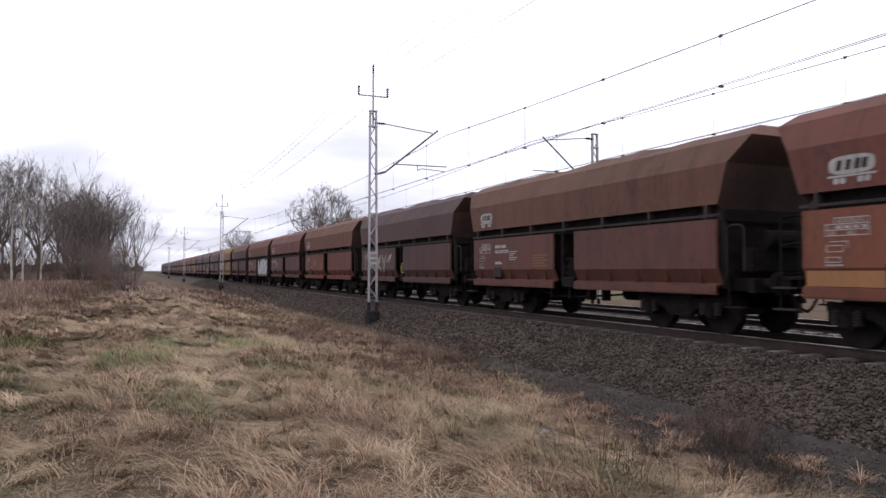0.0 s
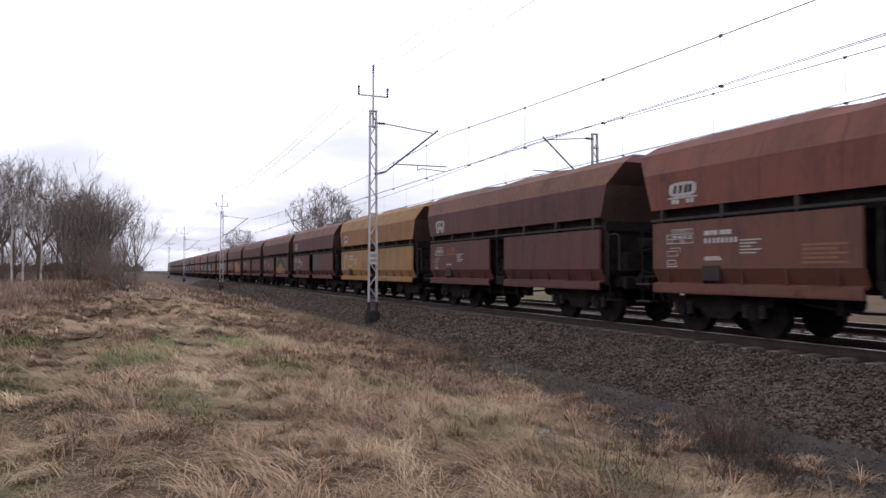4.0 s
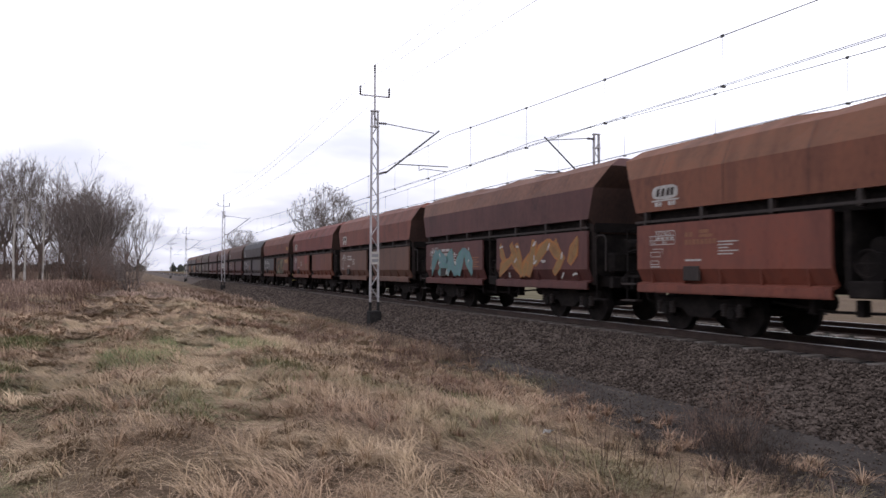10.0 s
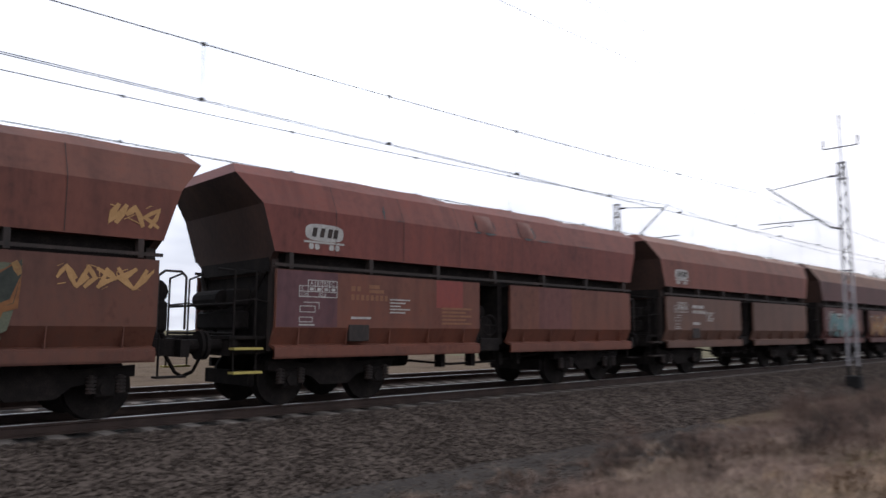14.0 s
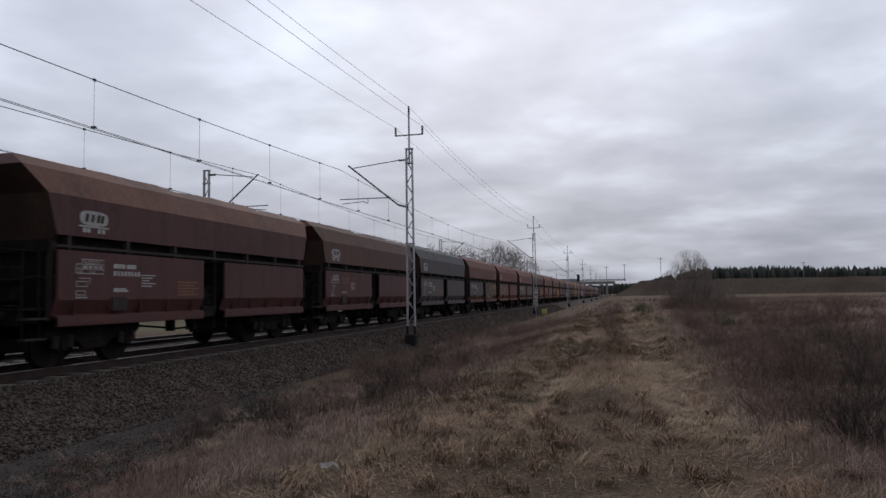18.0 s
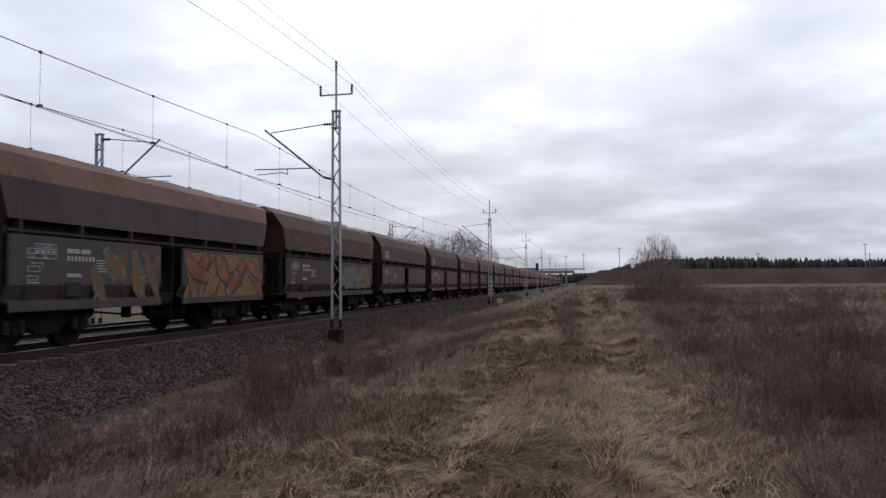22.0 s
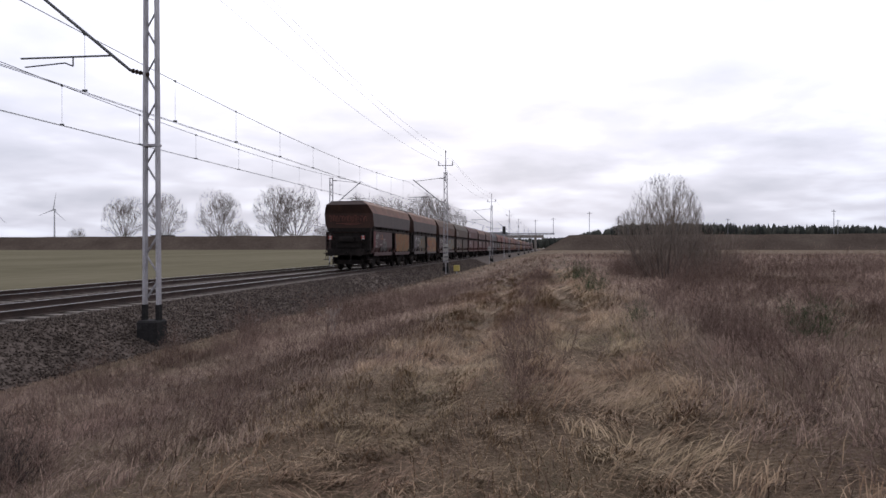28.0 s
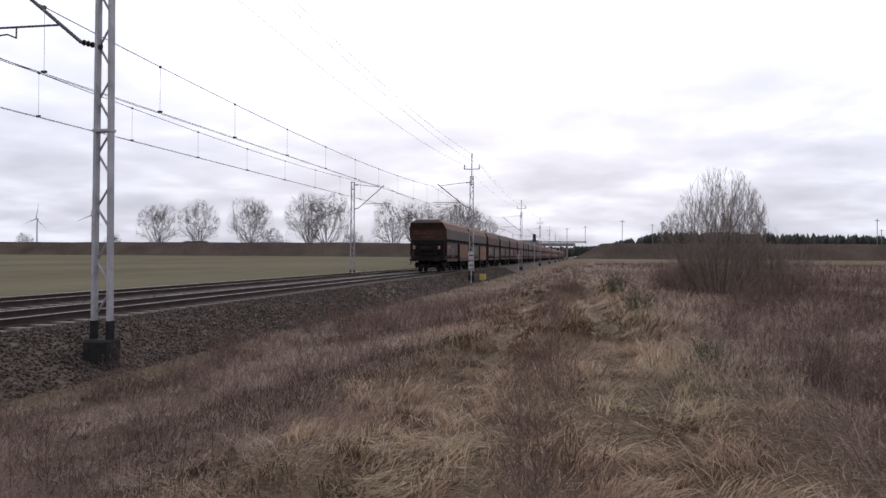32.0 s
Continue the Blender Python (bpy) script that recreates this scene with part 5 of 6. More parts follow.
def weeds():
    rnd = random.Random(21)
    kinds = []
    for k in range(5):
        me = brush_mesh(60 + k, 0.72 + 0.08 * k, 38, 1.05, 4)
        t = thing("weed_clump", pose(3.5 + k, 20 + k, 0), "clump of dead reddish-brown weed stalks in rough grass", "weeds", "dead weeds on the verge")
        part("growth", me, None, t)
        x, y = 3.5 + k, 20 + 2 * k
        t.matrix_basis = pose(x, y, float(height(x, y)))
        kinds.append(t)
    spots = []
    for _ in range(300):      # thick growth to the side of the path
        spots.append((1.9 + 10 * rnd.random() ** 1.3, 13 + 31 * rnd.random() ** 1.5))
    for _ in range(120):       # along the foot of the ballast
        spots.append((rnd.uniform(-7.5, -2.9), rnd.uniform(9, 44)))
    for _ in range(34):
        spots.append((rnd.uniform(-8.1, -6.2), rnd.uniform(17, 46)))
    for _ in range(24):
        spots.append((rnd.gauss(-0.33, 0.2), 19.5 + 20 * rnd.random()))
    for _ in range(130):
        spots.append((rnd.uniform(1.7, 10), rnd.uniform(6.5, 18)))
    for _ in range(14):
        spots.append((rnd.uniform(-7.9, -4.0), rnd.uniform(-28, -9)))
    spots += [(-6.8, -6.7), (-6.5, -7.0), (-7.0, -7.2), (-7.4, -15), (-7.1, -15.6), (-6.2, -9.5)]
    for _ in range(24):
        spots.append((rnd.uniform(1.5, 9), rnd.uniform(-42, -26)))
    rnd.shuffle(spots)
    for x, y in spots[:215]:
        put(rnd.choice(kinds), x, y, rnd.uniform(0.4, 0.9), rnd.uniform(0, 360))
    # low dark brushwood by the path and at the foot of the ballast
    me = brush_mesh(75, 0.85, 44, 0.8, 5)
    me.materials.clear(); me.materials.append(M["dark_weed"])
    dark = thing("brushwood_clump", pose(-5.8, -5.0, float(height(-5.8, -5.0))) @ Matrix.Scale(0.6, 4), "low dark tangled brushwood among dry grass", "bush", "dark brushwood on the verge")
    part("growth", me, None, dark)
    near = [(-5.5, -5.4), (-6.1, -5.6), (-5.2, -6.3), (-6.6, -6.6), (-7.2, -15.2), (-6.9, -20)]
    near += [(2.2 + 6.5 * rnd.random(), 8 + 11 * rnd.random()) for _ in range(58)] + [(rnd.uniform(-6.8, -4.0), rnd.uniform(9, 21)) for _ in range(26)]
    for x, y in near:
        c = copy_thing(dark, Matrix.Identity(4))
        c.matrix_basis = pose(x, y, float(height(x, y)) - 0.03, 0, 0, rnd.uniform(0, 360)) @ Matrix.Scale(rnd.uniform(0.5, 0.95), 4)
    vs, fs, base = [], [], 0
    for x, y in spots[215:]:
        me = rnd.choice(kinds).children[0].data
        co = np.empty(len(me.vertices) * 3); me.vertices.foreach_get("co", co)
        vi = np.empty(len(me.loops), np.int32); me.loops.foreach_get("vertex_index", vi)
        k, a = rnd.uniform(0.4, 0.9), rnd.uniform(0, 6.28)
        co = co.reshape(-1, 3) * k
        vs.append(np.stack([co[:, 0] * math.cos(a) - co[:, 1] * math.sin(a) + x, co[:, 0] * math.sin(a) + co[:, 1] * math.cos(a) + y, co[:, 2] + float(height(x, y)) - 0.05], -1))
        fs.append(vi.reshape(-1, 4) + base)
        base += len(co)
    tagged(new("dead_weeds", raw_mesh("dead_weeds", np.concatenate(vs), np.concatenate(fs), M["weed"])), "thicket of dead reddish-brown weed stalks", "weeds", kind="stuff")
    # undergrowth at the wood's edge and round the willow
    big = brush_mesh(90, 2.6, 50, 0.5, 3)
    t = thing("undergrowth_bush", pose(2.2, -62, 0), "bare tangled bush of brown twigs", "bush", "undergrowth")
    part("growth", big, None, t)
    t.matrix_basis = pose(0.2, -60, float(height(0.2, -60))) @ Matrix.Diagonal((1.3, 1.3, 1.45, 1))
    for x, y, k in ((2.2, -70, 1.4), (3.4, -74, 1.3), (5.0, -76, 1.5), (7, -77, 1.4), (9, -76, 1.5), (11.5, -78, 1.4), (14, -78, 1.5), (1.9, -80, 1.7), (3, -83, 2.0), (4.4, -82, 1.8), (6, -84, 2.1), (7.6, -81, 1.9), (9.6, -83, 2.0), (11, -81, 1.8), (12.6, -84, 2.0), (15.5, -82, 1.9), (17.5, -83, 2.0), (2.6, -66, 1.2), (8.2, -72, 1.3), (12.5, -73, 1.2), (5.6, -70, 1.1), (-120, 442, 5.2), (-130, 444, 5.5), (-138, 444, 5), (-148, 443, 5.6), (-190, 444, 5.6), (-198, 445, 5.8), (-205, 443, 5.4), (-212, 445, 5.2), (-184, 444, 5.5), (-168, 444, 5.2), (-92, 444, 5.4), (-110, 444, 5.2), (-75, 442, 5.6), (-60, 444, 5.8), (-52, 445, 5.2), (3.9, 34.5, 0.6), (4.4, 34.2, 0.56), (4.9, 34.4, 0.5), (5.4, 35, 0.44), (2.2, 34, 0.4), (2.6, 33.2, 0.45), (3.3, 33.1, 0.42), (6.4, 36, 0.36), (9, 40, 0.42), (7.6, 37, 0.3)):
        put(t, x, y, k, rnd.uniform(0, 360))


weeds()


# ---- grass, stalks and stones, too many to count ----
def blades(name, rng, n, x0, x1, y0, y1, long, wide, lean, mat, label, low=0.0, keep=None):
    x, y = rng.uniform(x0, x1, n), rng.uniform(y0, y1, n)
    dens = 0.5 + 0.5 * np.sin(x * 0.9 + 2 * np.sin(y * 0.37)) * np.sin(y * 0.8 + 1.7 * np.sin(x * 0.5))
    ok = rng.random(n) < 0.45 + 0.55 * dens
    edge = -6.3 - 1.5 * step(8, 19, np.abs(y)) + 0.6 * np.sin(y * 0.7) + 0.45 * np.sin(y * 1.7 + 1) + rng.normal(0, 0.25, n)
    ok &= (x > edge) | (rng.random(n) < 0.05)
    if keep is not None:
        ok &= keep(x, y, rng)
    x, y, dens = x[ok], y[ok], dens[ok]
    n = len(x)
    z = height(x, y)
    a = rng.uniform(0, 2 * np.pi, n)
    a = np.where(rng.random(n) < 0.7, 0.4 + 1.6 * np.sin(x * 0.8 + 1.3 * np.sin(y * 0.6)) + 1.2 * np.sin(y * 0.9) + rng.normal(0, 0.5, n), a)
    L = long * rng.uniform(0.45, 1.15, n) * (0.75 + 0.4 * dens) * (1 + 0.1 * np.clip(rut(x, y), 0, 1))
    t0 = np.where(rng.random(n) < 0.1, rng.uniform(0.1, 0.9, n), rng.uniform(low, lean, n))
    t0 = np.where(rut(x, y) > 0.4, np.maximum(t0, 1.25), t0)
    t1 = np.minimum(t0 + rng.uniform(0.3, 1.1, n), 1.8)
    w = wide * rng.uniform(0.6, 1.3, n)
    d = np.stack([np.cos(a), np.sin(a), 0 * a], -1)
    side = np.stack([-np.sin(a), np.cos(a), 0 * a], -1) * w[:, None] * 0.5
    up = np.array([0, 0, 1.0])
    p0 = np.stack([x, y, z + 0.01], -1)
    p1 = p0 + (d * np.sin(t0)[:, None] + up * np.cos(t0)[:, None]) * (L * 0.5)[:, None]
    p2 = p1 + (d * np.sin(t1)[:, None] + up * np.cos(t1)[:, None]) * (L * 0.5)[:, None]
    p2[:, 2] = np.maximum(p2[:, 2], z + 0.03)
    v = np.stack([p0 - side, p0 + side, p1 - side * 0.8, p1 + side * 0.8, p2], 1).reshape(-1, 3)
    b = (np.arange(n) * 5)[:, None]
    f = np.concatenate([b + np.array([[0, 1, 3]]), b + np.array([[0, 3, 2]]), b + np.array([[2, 3, 4]])])
    tagged(new(name, raw_mesh(name, v, f, mat)), label, "grass", kind="stuff")


def tussocks(rng, n, x0, x1, y0, y1, mat, k=90, long=0.3, wide=0.0042, fan=3.15, flat=0.0, keep=None, name="grass_tussocks", label="arching tufts of dry grass"):
    """Tufts whose blades arch out from one foot; with a small fan they lie one way, as if combed down."""
    cx, cy = rng.uniform(x0, x1, n), rng.uniform(y0, y1, n)
    if keep is not None:
        ok = keep(cx, cy, rng)
        cx, cy = cx[ok], cy[ok]
        n = len(cx)
    size, way = rng.uniform(0.6, 1.3, n), 1.2 * np.sin(cx * 0.8 + 1.3 * np.sin(cy * 0.6)) + rng.normal(0, 1.1, n)
    x, y, sz = np.repeat(cx, k), np.repeat(cy, k), np.repeat(size, k)
    a, u = np.repeat(way, k) + rng.uniform(-fan, fan, n * k), rng.random(n * k)
    b = rng.uniform(0, 2 * np.pi, n * k)
    foot = (0.05 if fan > 2 else 0.14) * sz * np.sqrt(u)
    x, y = x + foot * np.cos(a if fan > 2 else b), y + foot * np.sin(a if fan > 2 else b)
    z = height(x, y)
    L = long * sz * rng.uniform(0.5, 1.15, n * k)
    t0 = flat + (1 - flat) * rng.uniform(0.1, 1.0, n * k) * (0.4 + 0.6 * u)
    t1, t2 = np.minimum(t0 + rng.uniform(0.3, 0.7, n * k), 1.55 + flat * 0.1), t0 + rng.uniform(0.9, 1.5, n * k) * (1 - 0.5 * flat)
    d = np.stack([np.cos(a), np.sin(a), 0 * a], -1)
    side = np.stack([-np.sin(a), np.cos(a), 0 * a], -1) * (0.5 * wide * rng.uniform(0.6, 1.3, n * k))[:, None]
    pts = [np.stack([x, y, z], -1)]
    for i, t in enumerate((t0, t1, t2)):
        p = pts[-1] + (d * np.sin(t)[:, None] + np.array([0, 0, 1.0]) * np.cos(t)[:, None]) * (L / 3)[:, None]
        p[:, 2] = np.maximum(p[:, 2], height(p[:, 0], p[:, 1]) + 0.015 + 0.05 * u)
        pts.append(p)
    v = np.stack([pts[0] - side, pts[0] + side, pts[1] - side, pts[1] + side, pts[2] - side * 0.7, pts[2] + side * 0.7, pts[3]], 1).reshape(-1, 3)
    b = (np.arange(n * k) * 7)[:, None]
    f = np.concatenate([b + np.array([q]) for q in ((0, 1, 3), (0, 3, 2), (2, 3, 5), (2, 5, 4), (4, 5, 6))])
    tagged(new(name, raw_mesh(name, v, f, mat)), label, "grass", kind="stuff")


def grass_material(name, tones, green):
    m = material(name, tones, 0.85, scale=0.6, fine=6, bump=0, island=True)
    n, l = m.node_tree.nodes, m.node_tree.links
    b = n["Principled BSDF"]
    src = b.inputs["Base Color"].links[0].from_socket
    co = n.new("ShaderNodeTexCoord")
    g = n.new("ShaderNodeTexNoise")
    g.inputs["Scale"].default_value, g.inputs["Detail"].default_value = 0.33, 3
    l.new(co.outputs["Object"], g.inputs["Vector"])
    r = n.new("ShaderNodeValToRGB")
    r.color_ramp.elements[0].position, r.color_ramp.elements[0].color = 0.48, (0, 0, 0, 1)
    r.color_ramp.elements[1].position, r.color_ramp.elements[1].color = 0.64, (green, green, green, 1)
    l.new(g.outputs["Fac"], r.inputs["Fac"])
    mix = n.new("ShaderNodeMixRGB")
    mix.inputs[2].default_value = (0.13, 0.13, 0.06, 1)
    g2 = n.new("ShaderNodeTexNoise")          # reddish and bleached drifts
    g2.inputs["Scale"].default_value, g2.inputs["Detail"].default_value = 0.55, 5
    l.new(co.outputs["Object"], g2.inputs["Vector"])
    r2 = n.new("ShaderNodeValToRGB")
    r2.color_ramp.elements[0].position, r2.color_ramp.elements[0].color = 0.36, (0.8, 0.69, 0.65, 1)
    r2.color_ramp.elements[1].position, r2.color_ramp.elements[1].color = 0.64, (1.12, 1.08, 1.0, 1)
    l.new(g2.outputs["Fac"], r2.inputs["Fac"])
    mul = n.new("ShaderNodeMixRGB"); mul.blend_type = "MULTIPLY"; mul.inputs[0].default_value = 1
    l.new(src, mul.inputs[1]); l.new(r2.outputs[0], mul.inputs[2])
    l.new(r.outputs[0], mix.inputs[0]); l.new(mul.outputs[0], mix.inputs[1])
    l.new(mix.outputs[0], b.inputs["Base Color"])
    return m


M["grass"] = grass_material("dry_grass_blades", [(0.143, 0.094, 0.062), (0.228, 0.158, 0.104), (0.31, 0.228, 0.154), (0.4, 0.312, 0.222)], 0.8)
M["rough_grass"] = grass_material("rough_brown_grass_blades", [(0.112, 0.071, 0.046), (0.19, 0.126, 0.081), (0.272, 0.19, 0.125), (0.36, 0.268, 0.182)], 0.22)
M["pink_grass"] = grass_material("pale_pinkish_grass_blades", [(0.115, 0.077, 0.06), (0.18, 0.127, 0.1), (0.25, 0.185, 0.147), (0.33, 0.255, 0.205)], 0.12)
M["dark_grass"] = grass_material("dark_rank_grass_blades", [(0.055, 0.035, 0.03), (0.1, 0.067, 0.057), (0.155, 0.11, 0.092), (0.23, 0.175, 0.145)], 0.15)


M["straw"] = grass_material("bleached_straw", [(0.152, 0.106, 0.066), (0.238, 0.173, 0.111), (0.32, 0.243, 0.16), (0.41, 0.318, 0.22)], 0.28)
M["red_grass"] = grass_material("reddish_dead_grass", [(0.135, 0.084, 0.058), (0.205, 0.135, 0.093), (0.28, 0.192, 0.136), (0.36, 0.262, 0.19)], 0.1)
M["green_grass"] = material("short_green_grass", [(0.075, 0.085, 0.036), (0.125, 0.135, 0.056), (0.18, 0.178, 0.078), (0.23, 0.2, 0.105)], 0.85, scale=1.2, fine=8, bump=0, island=True)
# places where short green grass shows through: x, y, reach
GREEN = [(-1.3, -15.6, 1.5), (0.1, -13.4, 1.0), (1.6, -9.6, 1.3), (1.4, -6.6, 0.8), (-1.0, -9.2, 0.9), (-2.2, -11.5, 0.7), (1.8, -17.5, 1.3), (-4.6, -9.8, 0.6), (2.4, -12.5, 1.0), (-2.6, 14.0, 0.5), (-3.2, 10.6, 0.6), (2.3, 13.0, 0.7), (-1.0, 21.6, 0.5), (0.9, 23.6, 0.4), (-0.6, 26.5, 0.4), (3.2, 9.6, 0.6)]


def lush(x, y, r):
    g = np.zeros(len(x))
    for a, b, c in GREEN:
        g = np.maximum(g, np.exp(-(((x - a) / c) ** 2 + ((y - b) / (1.5 * c)) ** 2)))
    return g > 0.25 + 0.6 * r.random(len(x))


def cover():
    rng = np.random.default_rng(77)
    lab, labf = "matted dry straw-coloured grass with green patches", "straw trodden flat in the wheel ruts"
    lab5, lab6, lab7 = "locks of bleached grass combed flat", "reddish dead grass standing in tufts", "short green grass in the trodden places"
    in_rut = lambda x, y, r: rut(x, y) > 0.3 * r.random(len(x)) + 0.12
    verge = lambda x, y, r: ~lush(x, y, r) & (x > -6.0 - 1.5 * step(8, 19, np.abs(y)) + 0.5 * np.sin(y * 0.7))
    dry = lambda x, y, r: verge(x, y, r) & (rut(x, y) < 0.5) & (np.sin(x * 0.9 + 2.1 * np.sin(y * 0.31)) + np.sin(y * 0.55 + 1.4) + r.normal(0, 0.4, len(x)) > 0.1)
    # behind the eye's first stand: y below zero
    blades("grass", rng, 80000, -6.9, 6.5, -10, -3.6, 0.27, 0.005, 1.6, M["grass"], lab, low=0.95)
    blades("grass", rng, 80000, -8.2, 8, -18, -10, 0.27, 0.008, 1.58, M["grass"], lab, low=0.85)
    blades("grass", rng, 80000, -8.4, 12, -42, -18, 0.26, 0.014, 1.55, M["grass"], lab, low=0.7)
    blades("grass", rng, 45000, -8.4, 30, -85, -42, 0.45, 0.045, 1.1, M["pink_grass"], lab, low=0.3)
    for y0, y1, n, wd in ((-10, -4, 380, 0.007), (-19, -10, 620, 0.011), (-42, -19, 760, 0.02)):
        x1 = 6 + 0.12 * -y1
        tussocks(rng, n, -7, x1, y0, y1, M["straw"], 46, 0.42, wd * 0.8, 0.8, 0.8, verge, "grass_mat", lab5)
        tussocks(rng, n, -7, x1, y0, y1, M["red_grass"], 40, 0.3, wd * 0.7, 3.15, 0.35, dry, "red_grass_tufts", lab6)
        blades("green_grass", rng, n * 160, -5.5, 4.5, y0, y1, 0.2, wd, 1.3, M["green_grass"], lab7, low=0.2, keep=lush)
        tussocks(rng, n // 2, -2.2, 2.8, y0, y1, M["straw"], 50, 0.42, wd, 0.45, 0.9, in_rut, "trodden_straw", labf)
    lab3, lab4 = "matted brown grass, trodden flat along two ruts", "rank dark dead grass at the side of the path"
    # the strip of the path narrows with the rise
    left_edge = lambda y: -2.9 + 0.9 * step(14, 27, y)
    right_edge = lambda y: 1.5 - 0.45 * step(14, 27, y)
    middle = lambda x, y, r: (x + r.normal(0, 0.45, len(x)) < right_edge(y)) & (x + r.normal(0, 0.45, len(x)) > left_edge(y))
    sides = lambda x, y, r: (x + r.normal(0, 0.45, len(x)) > right_edge(y)) | (x + r.normal(0, 0.45, len(x)) < left_edge(y))
    right = lambda x, y, r: x + r.normal(0, 0.5, len(x)) > right_edge(y)
    left = lambda x, y, r: x + r.normal(0, 0.5, len(x)) < left_edge(y)
    for mat, zone, lab_, k in ((M["rough_grass"], middle, lab3, 1.0), (M["dark_grass"], sides, lab4, 0.9)):
        blades("grass", rng, 55000, -6.9, 7.5, 4.5, 12, 0.26 * k, 0.0055, 1.6, mat, lab_, low=0.7, keep=zone)
        blades("grass", rng, 85000, -8.2, 9, 12, 20, 0.24 * k, 0.005, 1.55, mat, lab_, low=0.5, keep=zone)
        for m2, n in ((mat, 60000), (M["pink_grass"] if zone is sides else mat, 50000)):
            blades("grass", rng, n, -8.3, 8.5, 20, 27.5, 0.23 * k, 0.0045, 1.5, m2, lab_, low=0.5, keep=zone)
    blades("grass", rng, 50000, -3.5, 2.4, 27.5, 38, 0.27, 0.009, 1.4, M["rough_grass"], lab3, low=0.4, keep=middle)
    blades("grass", rng, 34000, -8.3, -1.6, 27.5, 38, 0.3, 0.009, 1.4, M["pink_grass"], lab4, low=0.4, keep=left)
    blades("grass", rng, 70000, 0.8, 16, 27.5, 38, 0.3, 0.009, 1.4, M["pink_grass"], "pale pinkish dead grass", low=0.4, keep=right)
    blades("grass", rng, 75000, -8.3, 42, 38, 76, 0.34, 0.026, 1.5, M["pink_grass"], lab, low=0.8)
    blades("grass", rng, 40000, -8.3, 90, 76, 160, 0.45, 0.08, 1.4, M["pink_grass"], lab, low=0.7)
    for y0, y1, n, wd in ((5, 12, 260, 0.007), (12, 20, 260, 0.006), (20, 28, 330, 0.005), (28, 46, 260, 0.01)):
        tussocks(rng, 2 * n, -3.0, 2.0, y0, y1, M["straw"], 40, 0.28, wd, 0.6, 0.92, in_rut, "trodden_straw", labf)
        tussocks(rng, n, -5.5, 3.0, y0, y1, M["rough_grass"], 46, 0.34, wd, 0.9, 0.5, middle, "grass_mat", "locks of brown grass leaning over")
        tussocks(rng, 2 * n, -7.5, 9.0, y0, y1, M["pink_grass"], 40, 0.32, wd * 0.7, 1.2, 0.45, sides, "grass_mat", "pale pinkish dead grass leaning among weeds")
        blades("green_grass", rng, n * 60, -4.5, 4.5, y0, y1, 0.16, wd, 1.3, M["green_grass"], lab7, low=0.2, keep=lush)
    tussocks(rng, 150, -7.3, -5.0, -30, -3.8, M["red_grass"], 60, 0.28, 0.008, 3.15, 0.3, None, "red_grass_tufts", lab6)
    tussocks(rng, 120, -7.6, -5.4, 9, 30, M["pink_grass"], 60, 0.26, 0.006, 3.15, 0.3, None, "grass_mat", "pale dead grass creeping over gravel")
    tussocks(rng, 110, -5.8, 5.5, -15, -3.9, M["grass"])
    lab2 = "thin dead weed stalks standing among the grass"
    off_path = lambda x, y, r: (rut(x, y) < 0.3) & ((x > right_edge(y)) | (x < left_edge(y)) | (r.random(len(x)) < 0.32 * step(11, 22, y) * (rut(x, y) < 0.12)))
    blades("weed_stalks", rng, 60000, -8.2, 14, 19, 33, 0.4, 0.003, 1.1, M["weed"], lab2, keep=off_path)
    blades("weed_stalks", rng, 40000, -7, 12, 5, 19, 0.36, 0.004, 1.0, M["weed"], lab2, keep=off_path)
    blades("weed_stalks", rng, 32000, -8.2, 24, 33, 52, 0.55, 0.006, 0.7, M["weed"], lab2, keep=off_path)
    blades("weed_stalks", rng, 22000, 1.5, 60, 48, 120, 0.6, 0.02, 0.9, M["weed"], lab2)
    blades("weed_stalks", rng, 14000, 1.0, 16, -60, -28, 0.8, 0.015, 0.5, M["weed"], lab2)
    blades("weed_stalks", rng, 5000, -8.2, -3.4, -26, -4, 0.45, 0.006, 0.8, M["weed"], lab2)


cover()


